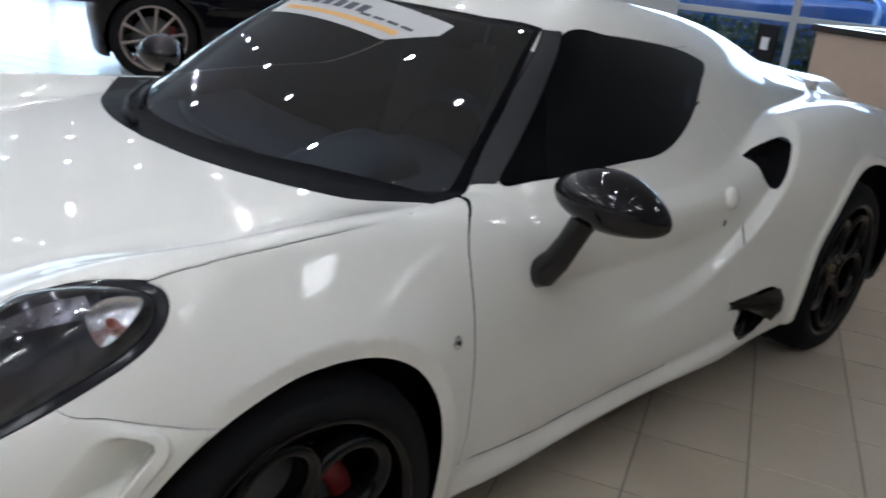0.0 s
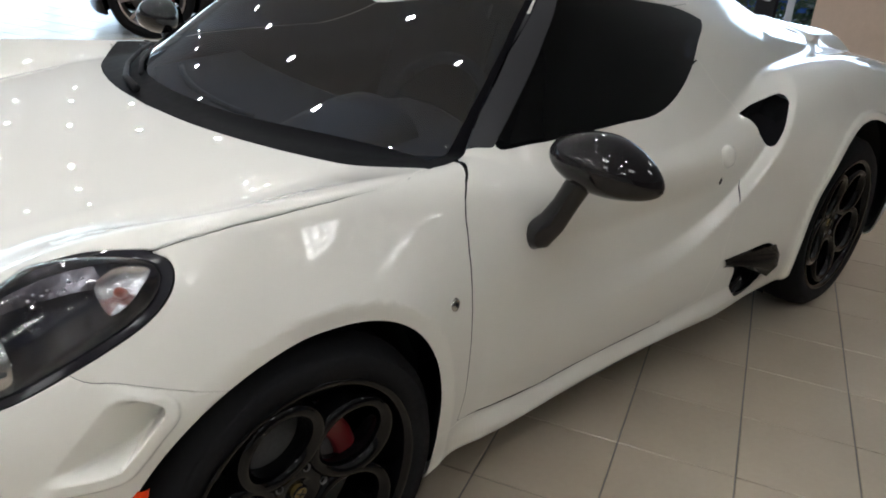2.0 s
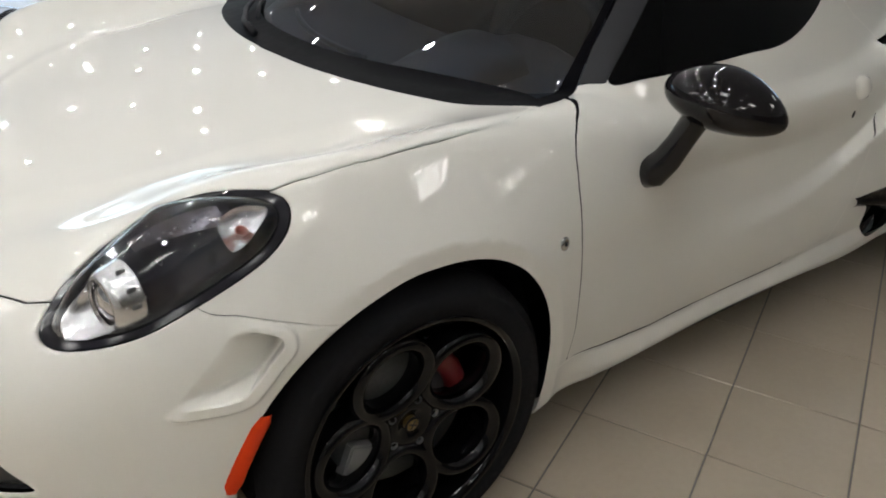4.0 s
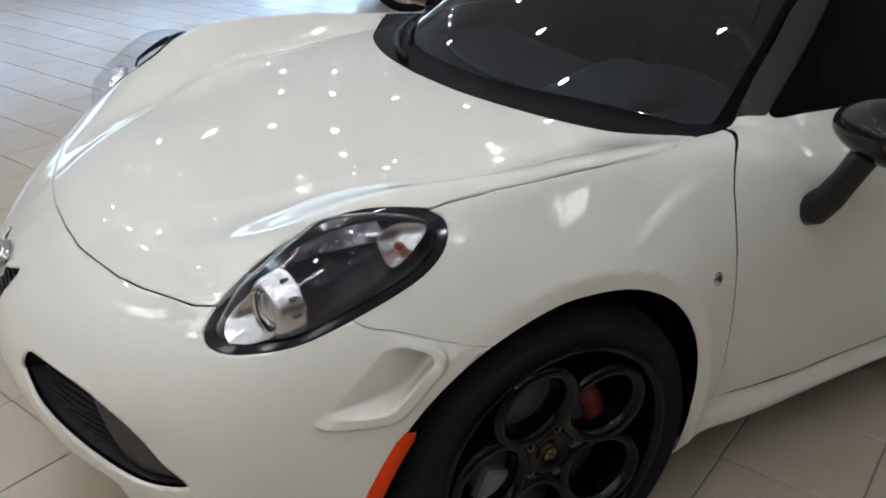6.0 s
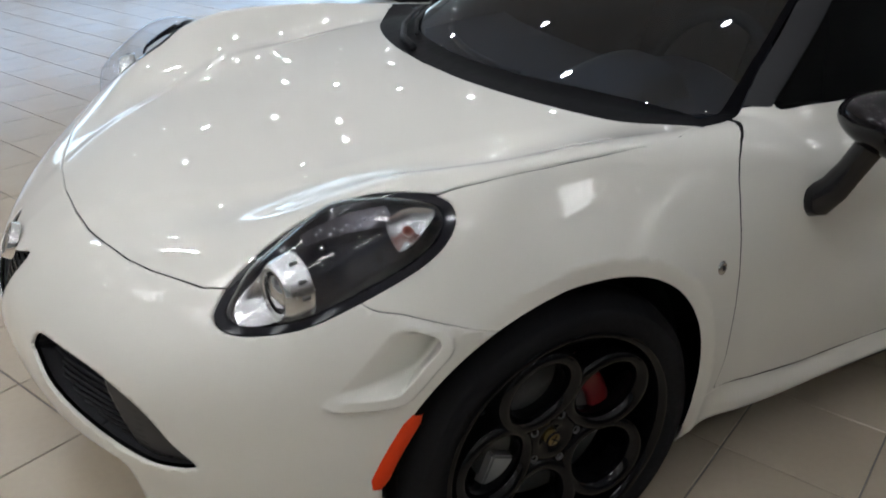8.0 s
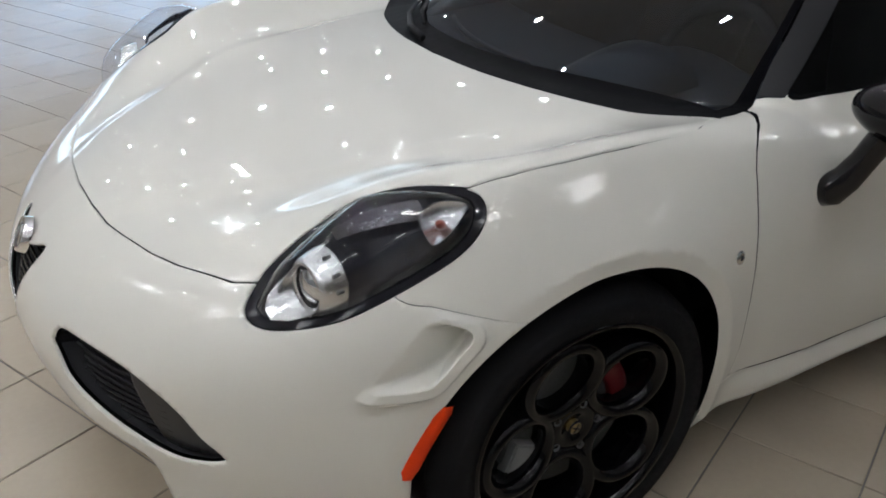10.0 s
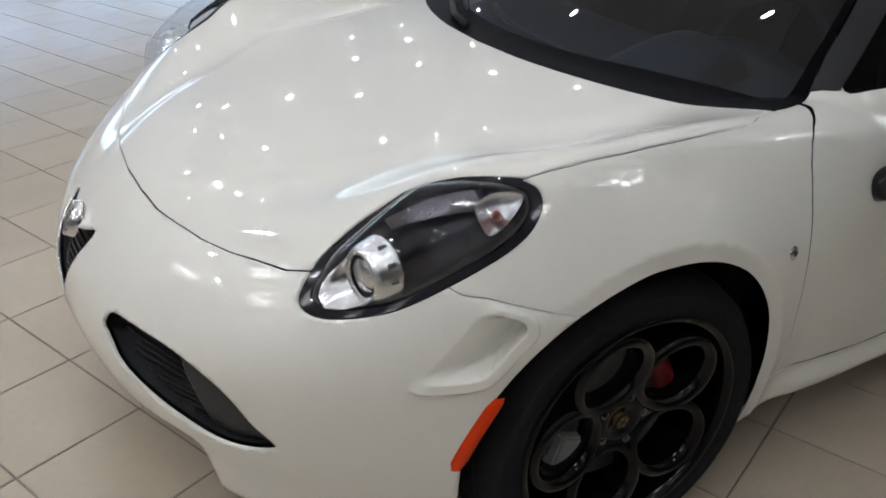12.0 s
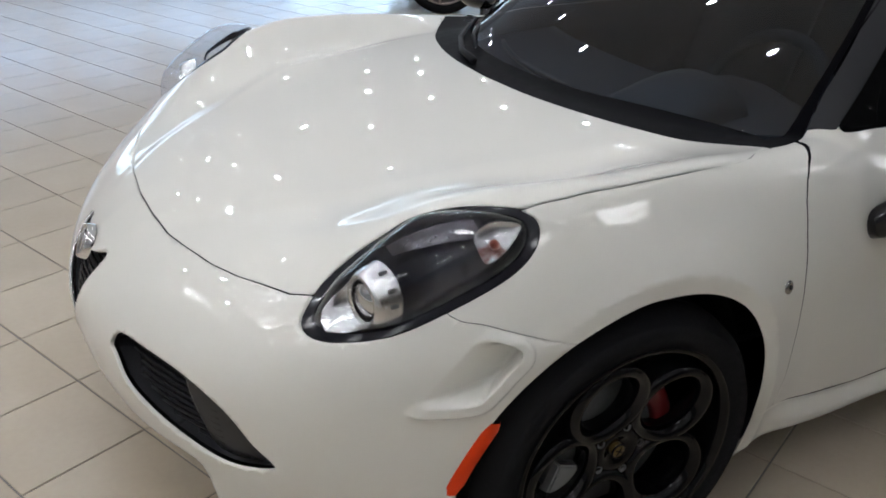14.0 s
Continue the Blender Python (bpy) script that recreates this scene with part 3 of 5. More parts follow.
# added black shell that darkens the gaps, open at glass, lamps and air inlets
inner_v, inner_f = skin(lambda x, y, z: body_field(x, y, z) + 0.017, (-0.95, -1.0, 0.06), (3.3, 0.0, 1.27), 0.022)
bm = bmesh.new()
bv = [bm.verts.new(p) for p in inner_v]
for q in inner_f:
    bm.faces.new([bv[i] for i in q])
bm.verts.index_update()
for f, level in ((f_screen, 0.0), (f_window, 0.0), (f_arch, 0.02), (f_lamp, 0.004)):
    cut(bm, f, level)
c = np.array([face.calc_center_median()[:] for face in bm.faces])
keep = (f_screen(*c.T) > 0.0) & (f_window(*c.T) > 0.0) & (f_arch(*c.T) > 0.02) & (f_lamp(*c.T) > 0.004) & (f_intake(*c.T) > 0.04) & (f_shield(*c.T) > 0.04) & (f_scoop(*c.T) > 0.04) & (f_vent(*c.T) > 0.03)
keep &= np.hypot(c[:, 0] + 0.33, c[:, 2] - 0.575) > 0.13
inner_v, inner_f = places(bm), [[v.index for v in face.verts] for face, k in zip(bm.faces, keep) if k]
bm.free()
panel("inner_structure", inner_v, inner_f, MATT_BLACK, car, both=True, deep=0, true_normals=False)


def first(f, lo, hi, n=160):
    """Where f first turns negative on the way from lo to hi."""
    for n in (n, 24, 24):
        t = np.linspace(lo, hi, n)
        v = f(t)
        if not (v < 0).any():
            return hi
        i = max(int(np.argmax(v < 0)), 1)
        lo, hi = t[i - 1], t[i]
    return lo + (hi - lo) * v[i - 1] / (v[i - 1] - v[i] + 1e-12)


def nose_x(y, z, inset=0.0):
    return first(lambda t: body_field(t, np.full_like(t, y), np.full_like(t, z)) + inset, -1.0, 0.0)


def side_y(x, z, inset=0.0):
    return first(lambda t: body_field(np.full_like(t, x), t, np.full_like(t, z)) + inset, -1.1, -0.2)


def top_z(x, y, inset=0.0):
    return first(lambda t: body_field(np.full_like(t, x), np.full_like(t, y), t) + inset, 1.4, 0.3)


def out_from(x, y, z):
    g = gradient(body_field, np.array([[x, y, z]]))[0]
    return Vector(g / np.linalg.norm(g))


# headlight inside: black bowl, silver reflector with its round lens, light strip, turn signal
LAMP_AXIS = Vector((-0.62, -0.55, 0.56)).normalized()
LIFT = (-0.0114, -0.0253, 0.0158)
for s, lamp in ((1, lamps[0]), (-1, lamps[1])):
    flip = Matrix.Diagonal((1, s, 1, 1))

    def put(name, bm, mat, label=""):
        bmesh.ops.transform(bm, matrix=flip, verts=bm.verts)
        if s < 0:
            bmesh.ops.reverse_faces(bm, faces=bm.faces)
        return part(name, bm, mat, lamp, label)

    faces = groups["lens"] + groups["bezel"]
    used = sorted({i for q in faces for i in q})
    p = ALL_V[used]
    g = gradient(body_field, p)
    g /= np.linalg.norm(g, axis=1)[:, None]
    deep = 0.012 + 0.024 * step(0.0, -0.06, f_lamp(*p.T))
    raised = step(-0.43, -0.36, p[:, 0]) * step(-0.012, -0.045, f_lamp(*p.T))  # the rear of the bowl stands up under the lens
    p = p - g * deep[:, None] + raised[:, None] * np.array(LIFT)
    at = {i: k for k, i in enumerate(used)}
    bm = bmesh.new()
    bv = [bm.verts.new(q) for q in p]
    for q in faces:
        bm.faces.new([bv[at[i]] for i in q])
    put("bowl", bm, BOWL)
    # projector drum, lying along the car and looking forward, with its round lens in a dark seat
    eye = Vector((-0.425, -0.690, 0.662)) + 0.026 * Vector((-0.356, -0.79, 0.495))
    turn = Matrix.Translation(eye) @ Matrix.Rotation(0.18, 4, "Z")
    for name, profile, mat, label in (
            ("projector", [(-0.030, 0.034), (-0.034, 0.039), (-0.031, 0.043), (-0.026, 0.047), (-0.022, 0.049), (0.006, 0.056), (0.010, 0.0565), (0.012, 0.054), (0.012, 0.0)], SILVER, "satin silver projector drum"),
            ("lens_seat", [(-0.027, 0.028), (-0.024, 0.035)], MATT_BLACK, ""),
            ("projector_lens", [(-0.037, 0.0), (-0.035, 0.012), (-0.031, 0.022), (-0.024, 0.030)], CHROME, "round glass lens")):
        bm = lathe(profile, 48, "x")
        bmesh.ops.transform(bm, matrix=turn, verts=bm.verts)
        put(name, bm, mat, label)
    for b in (200, 235, 262):
        b = math.radians(b)
        bm = box((0.014, 0.005, 0.007), (-0.004, 0.0535 * math.sin(b), -0.0535 * math.cos(b)), 0.001, None)
        bmesh.ops.transform(bm, matrix=turn, verts=bm.verts)
        put("clip", bm, DISC_GREY)

    def in_lamp(x, v, deep):
        y = first(lambda m: body_field(np.full_like(m, x), m, v - m), -0.95, -0.4, 40)
        return Vector((x, y, v - y)) - out_from(x, y, v - y) * deep * 0.55 + Vector(LIFT) * float(step(-0.43, -0.38, x))

    # silver funnel, from the round lens out to the front tip
    bm = bmesh.new()
    rim_of = [(-0.455, 0.030), (-0.478, 0.021), (-0.499, 0.002), (-0.518, -0.022), (-0.525, -0.045), (-0.523, -0.075), (-0.499, -0.094), (-0.470, -0.099), (-0.446, -0.094)]
    fine = [np.interp(np.linspace(0, 8, 33), range(9), [q[k] for q in rim_of]) for k in (0, 1)]
    rows = []
    for i, (x, v) in enumerate(zip(*fine)):
        out = in_lamp(x, v, 0.012)
        b = math.radians(95 - 205 * i / 32)
        ring = turn @ Vector((-0.031, 0.041 * math.cos(b), 0.041 * math.sin(b)))
        row = []
        for k in range(7):
            u = k / 6
            p = out.lerp(ring, u)
            row.append(bm.verts.new(p - LAMP_AXIS * 0.004 * math.sin(math.pi * u)))
        rows.append(row)
    for p_, q_ in zip(rows, rows[1:]):
        for k in range(6):
            bm.faces.new((p_[k], p_[k + 1], q_[k + 1], q_[k]))
    put("reflector_shell", bm, SILVER, "satin silver reflector shell")
    # smoked strip along the upper edge, with small bright facets
    bm = bmesh.new()
    rows = []
    for i in range(25):
        u = i / 24
        x = -0.404 + 0.122 * u
        top, low = 0.080 + 0.016 * math.sin(2.6 * u) - 0.020 * u, 0.060 - 0.040 * u ** 1.3
        rows.append([bm.verts.new(in_lamp(x, low + (top - low) * w, 0.034 - 0.020 * w + 0.0022 * ((i + k) % 2))) for k, w in enumerate((0, 0.25, 0.5, 0.75, 1))])
    for p_, q_ in zip(rows, rows[1:]):
        for k in range(4):
            bm.faces.new((p_[k], p_[k + 1], q_[k + 1], q_[k]))
    strip = put("light_strip", bm, STRIP, "smoked faceted light strip")
    for k in range(12):
        u = (k + 0.5) / 12
        at_ = in_lamp(-0.388 + 0.10 * u, 0.068 - 0.028 * u + 0.012 * math.sin(7.3 * k * k), 0.022)
        put("strip_facet", box((0.003 + 0.002 * (k % 3), 0.003, 0.004), at_, 0.001, Matrix.Rotation(0.5 + 0.5 * (k % 4), 4, (1, 0.4, 0.2))), CLEAR_FACET)
    # teardrop turn signal with its bulb under a clear cover
    drop = ring_of([(-0.294, 0.004), (-0.288, 0.030), (-0.265, 0.044), (-0.240, 0.036), (-0.222, 0.014), (-0.246, -0.022), (-0.268, -0.042), (-0.288, -0.044)], 40)
    bm = bmesh.new()
    rows = []
    for k, (w, deep) in enumerate(((1.0, 0.016), (0.96, 0.020), (0.80, 0.030), (0.55, 0.038), (0.28, 0.042), (0.02, 0.043))):
        rows.append([bm.verts.new(in_lamp(-0.266 + (x + 0.266) * w, -0.004 + (v + 0.004) * w, deep)) for x, v in drop])
    for p_, q_ in zip(rows, rows[1:]):
        for k in range(40):
            bm.faces.new((p_[k], p_[(k + 1) % 40], q_[(k + 1) % 40], q_[k]))
    put("turn_signal", bm, SIGNAL, "silver teardrop turn signal")
    turn = Matrix.Translation(in_lamp(-0.266, -0.006, 0.036)) @ LAMP_AXIS.to_track_quat("Z", "Y").to_matrix().to_4x4()
    bm = lathe([(0.016, 0.0), (0.014, 0.005), (0.006, 0.008), (-0.010, 0.008)], 16, "z")
    bmesh.ops.transform(bm, matrix=turn, verts=bm.verts)
    put("bulb", bm, AMBER_BULB, "amber bulb")

BLANK = material("smooth_dark_plastic", (0.009, 0.009, 0.011), 0.42, spread=0.1)
# air inlets: dark liners with slats
def liner(name, key, deep, mat, flip=False, both=False, edge=0.014):
    faces = groups[key]
    used = sorted({i for q in faces for i in q})
    p = ALL_V[used]
    g = gradient(body_field, p)
    p = p - g / np.linalg.norm(g, axis=1)[:, None] * deep
    at = {i: k for k, i in enumerate(used)}
    return panel(name, p, [[at[i] for i in q] for q in faces], mat, car, deep=edge - deep, flip=flip, both=both, true_normals=False)


for flip in (False, True):
    s = -1 if flip else 1
    inlet = liner("air_intake", "intake", 0.045, MATT_BLACK, flip=flip)
    for k in range(9):
        z = 0.345 + 0.0145 * k
        row = [Vector((nose_x(-a, z, 0.028), -a * s, z)) for a in np.linspace(0.34, 0.56, 9) if f_intake(np.array([-0.7]), np.array([a]), np.array([z]))[0] < -0.008]
        if len(row) > 1:
            part("slat", tube(row, 0.0040, 6), MATT_BLACK, inlet)
    closed = [q for q in groups["intake"] if f_blank(*ALL_V[q].mean(0)[:, None])[0] < 0]
    used = sorted({i for q in closed for i in q})
    at = {i: k for k, i in enumerate(used)}
    p = ALL_V[used]
    g = gradient(body_field, p)
    p = p - g / np.linalg.norm(g, axis=1)[:, None] * 0.022
    panel("blank_panel", p, [[at[i] for i in q] for q in closed], BLANK, inlet, flip=flip, deep=0.015, true_normals=False)
    liner("side_scoop", "scoop", 0.10, MATT_BLACK, flip=flip, edge=0.021)
    vent = liner("side_vent", "vent", 0.05, GLOSS_BLACK, flip=flip, edge=0.021)
    # the hood of the vent, a black blade standing proud of the flank
    bm = bmesh.new()
    rows = []
    for i in range(10):
        u = i / 9
        x = 1.472 + 0.30 * u
        row = []
        for w, out in ((0.0, 0.002), (0.25, 0.022), (0.6, 0.026), (1.0, 0.006)):
            z = 0.412 - 0.012 * u - (0.025 + 0.09 * u ** 1.5) * w
            y = side_y(x, z)
            row.append(bm.verts.new((x, s * (y - out * min(1, 0.35 + u)), z)))
        rows.append(row)
    for p_, q_ in zip(rows, rows[1:]):
        for k in range(3):
            bm.faces.new((p_[k], p_[k + 1], q_[k + 1], q_[k]))
    bmesh.ops.solidify(bm, geom=bm.faces, thickness=0.004)
    part("blade", bm, GLOSS_BLACK, vent, "gloss black blade")
grille = liner("centre_grille", "shield", 0.04, MATT_BLACK, both=True)
for k in range(14):
    z = 0.335 + 0.0135 * k
    half = 0.112 * (z - 0.312) / 0.21
    part("slat", tube([Vector((nose_x(-abs(y), z, 0.02), y, z)) for y in np.linspace(-half, half, 7)], 0.003, 6), GLOSS_BLACK, grille)
edge = [Vector((nose_x(-abs(y), z, 0.004), y, z)) for y, z in SHIELD[::2]]
part("grille_frame", tube(edge + edge[:2], 0.004, 8, cap=False), CHROME, grille, "thin chrome frame")
EMBLEM = Matrix.Translation((-0.822, 0, 0.528)) @ Vector((-0.90, 0, 0.43)).to_track_quat("Z", "Y").to_matrix().to_4x4() @ Matrix.Scale(1.15, 4)
bm = lathe([(-0.004, 0.0), (0.001, 0.0), (0.002, 0.025), (0.005, 0.028), (0.005, 0.033), (-0.010, 0.035)], 40, "z")
bmesh.ops.transform(bm, matrix=EMBLEM, verts=bm.verts)
emblem = part("emblem", bm, CHROME, car, "round chrome emblem")
for k, w in enumerate((0.010, 0.022, 0.014)):
    bm = box((w, 0.034, 0.002), (-0.013 + 0.013 * k, 0, 0.0035), 0.0006)
    bmesh.ops.transform(bm, matrix=EMBLEM, verts=bm.verts)
    part("emblem_field", bm, STEEL if k != 1 else CHROME, emblem)
BRACKET = material("cast_bracket", (0.26, 0.26, 0.25), 0.5, spread=0.15)
# ---- wheels, mirrors and fittings of the sports car ----
def wheel(parent, at, r, rim, side, turn=0.0):
    """A black alloy wheel with five round openings, its tyre, brake disc and red caliper. side: -1 faces -y."""
    hub = empty("wheel", Matrix.Translation(at) @ (Matrix.Rotation(math.pi, 4, "Z") if side > 0 else Matrix()))
    hub.parent = parent
    w = 0.205
    part("tyre", lathe([(0.19, rim - 0.01), (0.20, rim + 0.02), (0.195, r - 0.03), (0.175, r - 0.006), (0.14, r), (0.10, r + 0.001), (0.055, r), (0.022, r - 0.006), (0.004, r - 0.025), (-0.004, rim + 0.045), (0.0, rim + 0.012), (0.006, rim - 0.004)], 96), RUBBER, hub)
    for g in range(4):
        y = 0.055 + g * 0.03
        part("tread_groove", lathe([(y - 0.003, r + 0.0012), (y, r - 0.004), (y + 0.003, r + 0.0012)], 64), MATT_BLACK, hub) if g < 3 else None
    part("rim", lathe([(0.0, rim + 0.004), (-0.003, rim + 0.001), (0.0, rim - 0.008), (0.012, rim - 0.012), (0.03, rim - 0.018), (0.10, rim - 0.03), (0.17, rim - 0.022), (0.19, rim - 0.006)], 96), RIM_BLACK, hub)
    mid = (rim - 0.012 + 0.040) / 2
    hole = (rim - 0.012 - 0.040) / 2 * 0.93
    for k in range(5):
        t = turn + 2 * math.pi * k / 5
        cx, cz = mid * math.cos(t), mid * math.sin(t)
        # a ring round each opening, dished towards the hub
        bm = bmesh.new()
        rings = []
        for i in range(40):
            b = 2 * math.pi * i / 40
            ring = []
            for rr, yy in ((hole * 0.80, 0.070), (hole * 0.72, 0.045), (hole * 0.69, 0.024), (hole * 0.73, 0.010), (hole * 0.84, 0.001), (hole * 0.96, 0.001), (hole * 1.06, 0.012), (hole * 1.10, 0.050)):
                x, z = cx + rr * math.cos(b), cz + rr * math.sin(b)
                away = math.hypot(x, z) / rim
                ring.append(bm.verts.new((x, yy + 0.036 * (1 - away) ** 1.3, z)))
            rings.append(ring)
        for p, q in zip(rings, rings[1:] + rings[:1]):
            for j in range(7):
                bm.faces.new((p[j], p[j + 1], q[j + 1], q[j]))
        bmesh.ops.recalc_face_normals(bm, faces=bm.faces)
        part("spoke_ring", bm, RIM_BLACK, hub)
        t2 = t + math.pi / 5
        bm = bmesh.new()
        lo, hi = 0.045, rim - 0.012
        vs = []
        for rad, half in ((lo, 0.016), (0.07, 0.009), (0.10, 0.007), (0.14, 0.006), (0.16, 0.004)):
            for sgn in (-1, 1):
                vs.append([bm.verts.new((rad * math.cos(t2) - sgn * half * math.sin(t2), y + 0.036 * (1 - rad / rim) ** 1.3, rad * math.sin(t2) + sgn * half * math.cos(t2))) for y in (0.013, 0.045)])
        for i in range(0, len(vs) - 2, 2):
            a, b, c, d = vs[i], vs[i + 1], vs[i + 3], vs[i + 2]
            for f in ((a[0], b[0], c[0], d[0]), (a[1], d[1], c[1], b[1]), (a[0], d[0], d[1], a[1]), (b[0], b[1], c[1], c[0])):
                bm.faces.new(f)
        bmesh.ops.recalc_face_normals(bm, faces=bm.faces)
        part("web", bm, RIM_BLACK, hub, smooth=False)
        part("wheel_bolt", lathe([(0.040, 0.0), (0.034, 0.006), (0.032, 0.008), (0.050, 0.009)], 12), DISC_GREY, hub).location = (0.052 * math.cos(t2), 0.0, 0.052 * math.sin(t2))
    part("hub_plate", lathe([(0.046, 0.0), (0.042, 0.02), (0.034, 0.030), (0.032, 0.040), (0.038, 0.062), (0.06, 0.066)], 48), RIM_BLACK, hub)
    cap = part("centre_cap", lathe([(0.030, 0.0), (0.030, 0.0115), (0.032, 0.0135), (0.045, 0.0145)], 32), material("cap_gold", (0.22, 0.15, 0.05), 0.35, metal=0.6) if "cap_gold" not in bpy.data.materials else bpy.data.materials["cap_gold"], hub, "gold and dark centre cap")
    part("cap_ring", lathe([(0.0292, 0.0135), (0.0285, 0.0150), (0.0292, 0.0168), (0.032, 0.0172)], 32), RIM_BLACK, cap)
    for turn_by in (0.5, 2.07):
        part("cap_cross", box((0.020, 0.0016, 0.0028), (0.0, 0.0296, 0.0), 0.0004, Matrix.Rotation(turn_by, 4, "Y")), MATT_BLACK, cap)
    part("brake_disc", lathe([(0.075, 0.05), (0.072, 0.07), (0.072, 0.15), (0.082, 0.15), (0.10, 0.15), (0.10, 0.05)], 64), DISC_GREY, hub)
    part("bracket", box((0.055, 0.03, 0.075), (-0.105, 0.066, -0.055), 0.004, Matrix.Rotation(0.35, 4, "Y")), BRACKET, hub, "grey cast brake bracket", smooth=False)
    part("wheel_hub", lathe([(0.062, 0.0), (0.066, 0.05), (0.075, 0.06), (0.16, 0.06)], 32), MATT_BLACK, hub)
    bm = bmesh.new()
    rows = []
    for i in range(12):
        b = math.radians(-24 + 48 * i / 11) + math.radians(25)
        rows.append([bm.verts.new((rr * math.cos(b), yy, rr * math.sin(b))) for rr, yy in ((0.105, 0.066), (0.110, 0.060), (0.140, 0.058), (0.150, 0.064), (0.150, 0.12), (0.105, 0.12))])
    for p, q in zip(rows, rows[1:]):
        for j in range(6):
            bm.faces.new((p[j], p[(j + 1) % 6], q[(j + 1) % 6], q[j]))
    bm.faces.new(rows[0])
    bm.faces.new(rows[-1])
    bmesh.ops.recalc_face_normals(bm, faces=bm.faces)
    part("caliper", bm, RED_CALIPER, hub, "red brake caliper")
    return hub


for side in (-1, 1):
    wheel(car, (0.004, side * 0.868, 0.31), 0.31, 0.238, side, 0.68)
    wheel(car, (2.37, side * 0.85, 0.325), 0.325, 0.246, side, 0.9)
    # housing over each wheel
    for (cx, cz), rx, rz in ((FRONT, 0.345, 0.352), (REAR, 0.45, 0.41)):
        bm = bmesh.new()
        rows = []
        for i in range(33):
            b = math.radians(-28 + 236 * i / 32)
            rows.append([bm.verts.new((cx + rx * math.cos(b), side * y, cz + rz * math.sin(b))) for y in (0.80, 0.50)])
        for p, q in zip(rows, rows[1:]):
            bm.faces.new((p[0], p[1], q[1], q[0]))
        bm.faces.new([p[1] for p in rows])
        bmesh.ops.recalc_face_normals(bm, faces=bm.faces)
        part("wheel_housing", bm, MATT_BLACK, car)
    # mirror on its stalk
    tilt = Matrix.Translation((0.655, side * 0.932, 0.850)) @ Matrix.Rotation(math.radians(-12 * side), 4, "Z") @ Matrix.Rotation(math.radians(-4 * side), 4, "X")
    bm = bmesh.new()
    bmesh.ops.create_uvsphere(bm, u_segments=40, v_segments=28, radius=1)
    for v in bm.verts:
        u = v.co.y * -1
        full = 1 - 0.16 * max(u, 0) ** 1.5 - 0.06 * max(-u, 0)
        v.co = (v.co.x * (0.085 if v.co.x < 0 else 0.05) * full, v.co.y * 0.124, v.co.z * (0.066 if v.co.z > 0 else 0.058) * full - 0.012 * max(u, 0) ** 2)
    if side > 0:
        bmesh.ops.transform(bm, matrix=Matrix.Diagonal((1, -1, 1, 1)), verts=bm.verts)
        bmesh.ops.reverse_faces(bm, faces=bm.faces)
    bmesh.ops.transform(bm, matrix=tilt, verts=bm.verts)
    mirror = part("door_mirror", bm, GLOSS_BLACK, car, "gloss black oval door mirror")
    stalk = [(0.612, side * 0.800, 0.668), (0.617, side * 0.822, 0.676), (0.628, side * 0.840, 0.705), (0.640, side * 0.856, 0.745), (0.652, side * 0.872, 0.79), (0.658, side * 0.89, 0.83)]
    part("stalk", tube(stalk, [0.036, 0.034, 0.030, 0.027, 0.028, 0.034], 20), GLOSS_BLACK, mirror)
    bm = lathe([(0.0, 0.0), (0.0, 1.0)], 32, "x")
    bmesh.ops.transform(bm, matrix=tilt @ Matrix.Translation((0.047, 0, -0.002)) @ Matrix.Diagonal((1, 0.085, 0.045, 1)), verts=bm.verts)
    part("mirror_glass", bm, CHROME, mirror)
    # round door pull, key slot, side badge, orange marker
    def disc(name, x, z, r, proud, mat, parent, label="", long=1.0):
        y = side_y(x, z)
        n = out_from(x, y, z)
        bm = lathe([(proud, 0.0), (proud * 0.9, r * 0.6), (proud * 0.3, r * 0.93), (-0.004, r)], 28, "z")
        bmesh.ops.transform(bm, matrix=Matrix.Diagonal((1, -side, 1, 1)) @ Matrix.Translation((x, y, z)) @ n.to_track_quat("Z", "Y").to_matrix().to_4x4() @ Matrix.Diagonal((1, long, 1, 1)), verts=bm.verts)
        bmesh.ops.recalc_face_normals(bm, faces=bm.faces)
        return part(name, bm, mat, parent, label)
    own = doors[0] if side < 0 else doors[1]
    disc("door_pull", 1.452, 0.715, 0.036, 0.014, PAINT, own, long=0.9)
    disc("key_slot", 1.435, 0.645, 0.007, 0.002, MATT_BLACK, own, long=1.6)
    seat = disc("side_badge", 0.335, 0.604, 0.0150, 0.004, CHROME, car, "small round chrome side badge", 0.95)
    disc("badge_middle", 0.335, 0.604, 0.0075, 0.0052, MATT_BLACK, seat)
    bm = bmesh.new()
    rows = []
    for i in range(9):
        u = i / 8
        x, z = -0.352 + 0.062 * u ** 1.3, 0.338 + 0.148 * u
        half = 0.0155 * min(1, 5 * u + 0.55, 5 * (1 - u) + 0.55)
        rows.append([bm.verts.new((x + o, -side * (side_y(x + o, z) - p), z)) for o, p in ((-half, -0.001), (-half * 0.6, 0.003), (half * 0.6, 0.003), (half, -0.001))])
    for p, q in zip(rows, rows[1:]):
        for j in range(3):
            bm.faces.new((p[j], p[j + 1], q[j + 1], q[j]))
    bmesh.ops.recalc_face_normals(bm, faces=bm.faces)
    part("side_marker", bm, ORANGE, bumper, "orange side marker reflector")

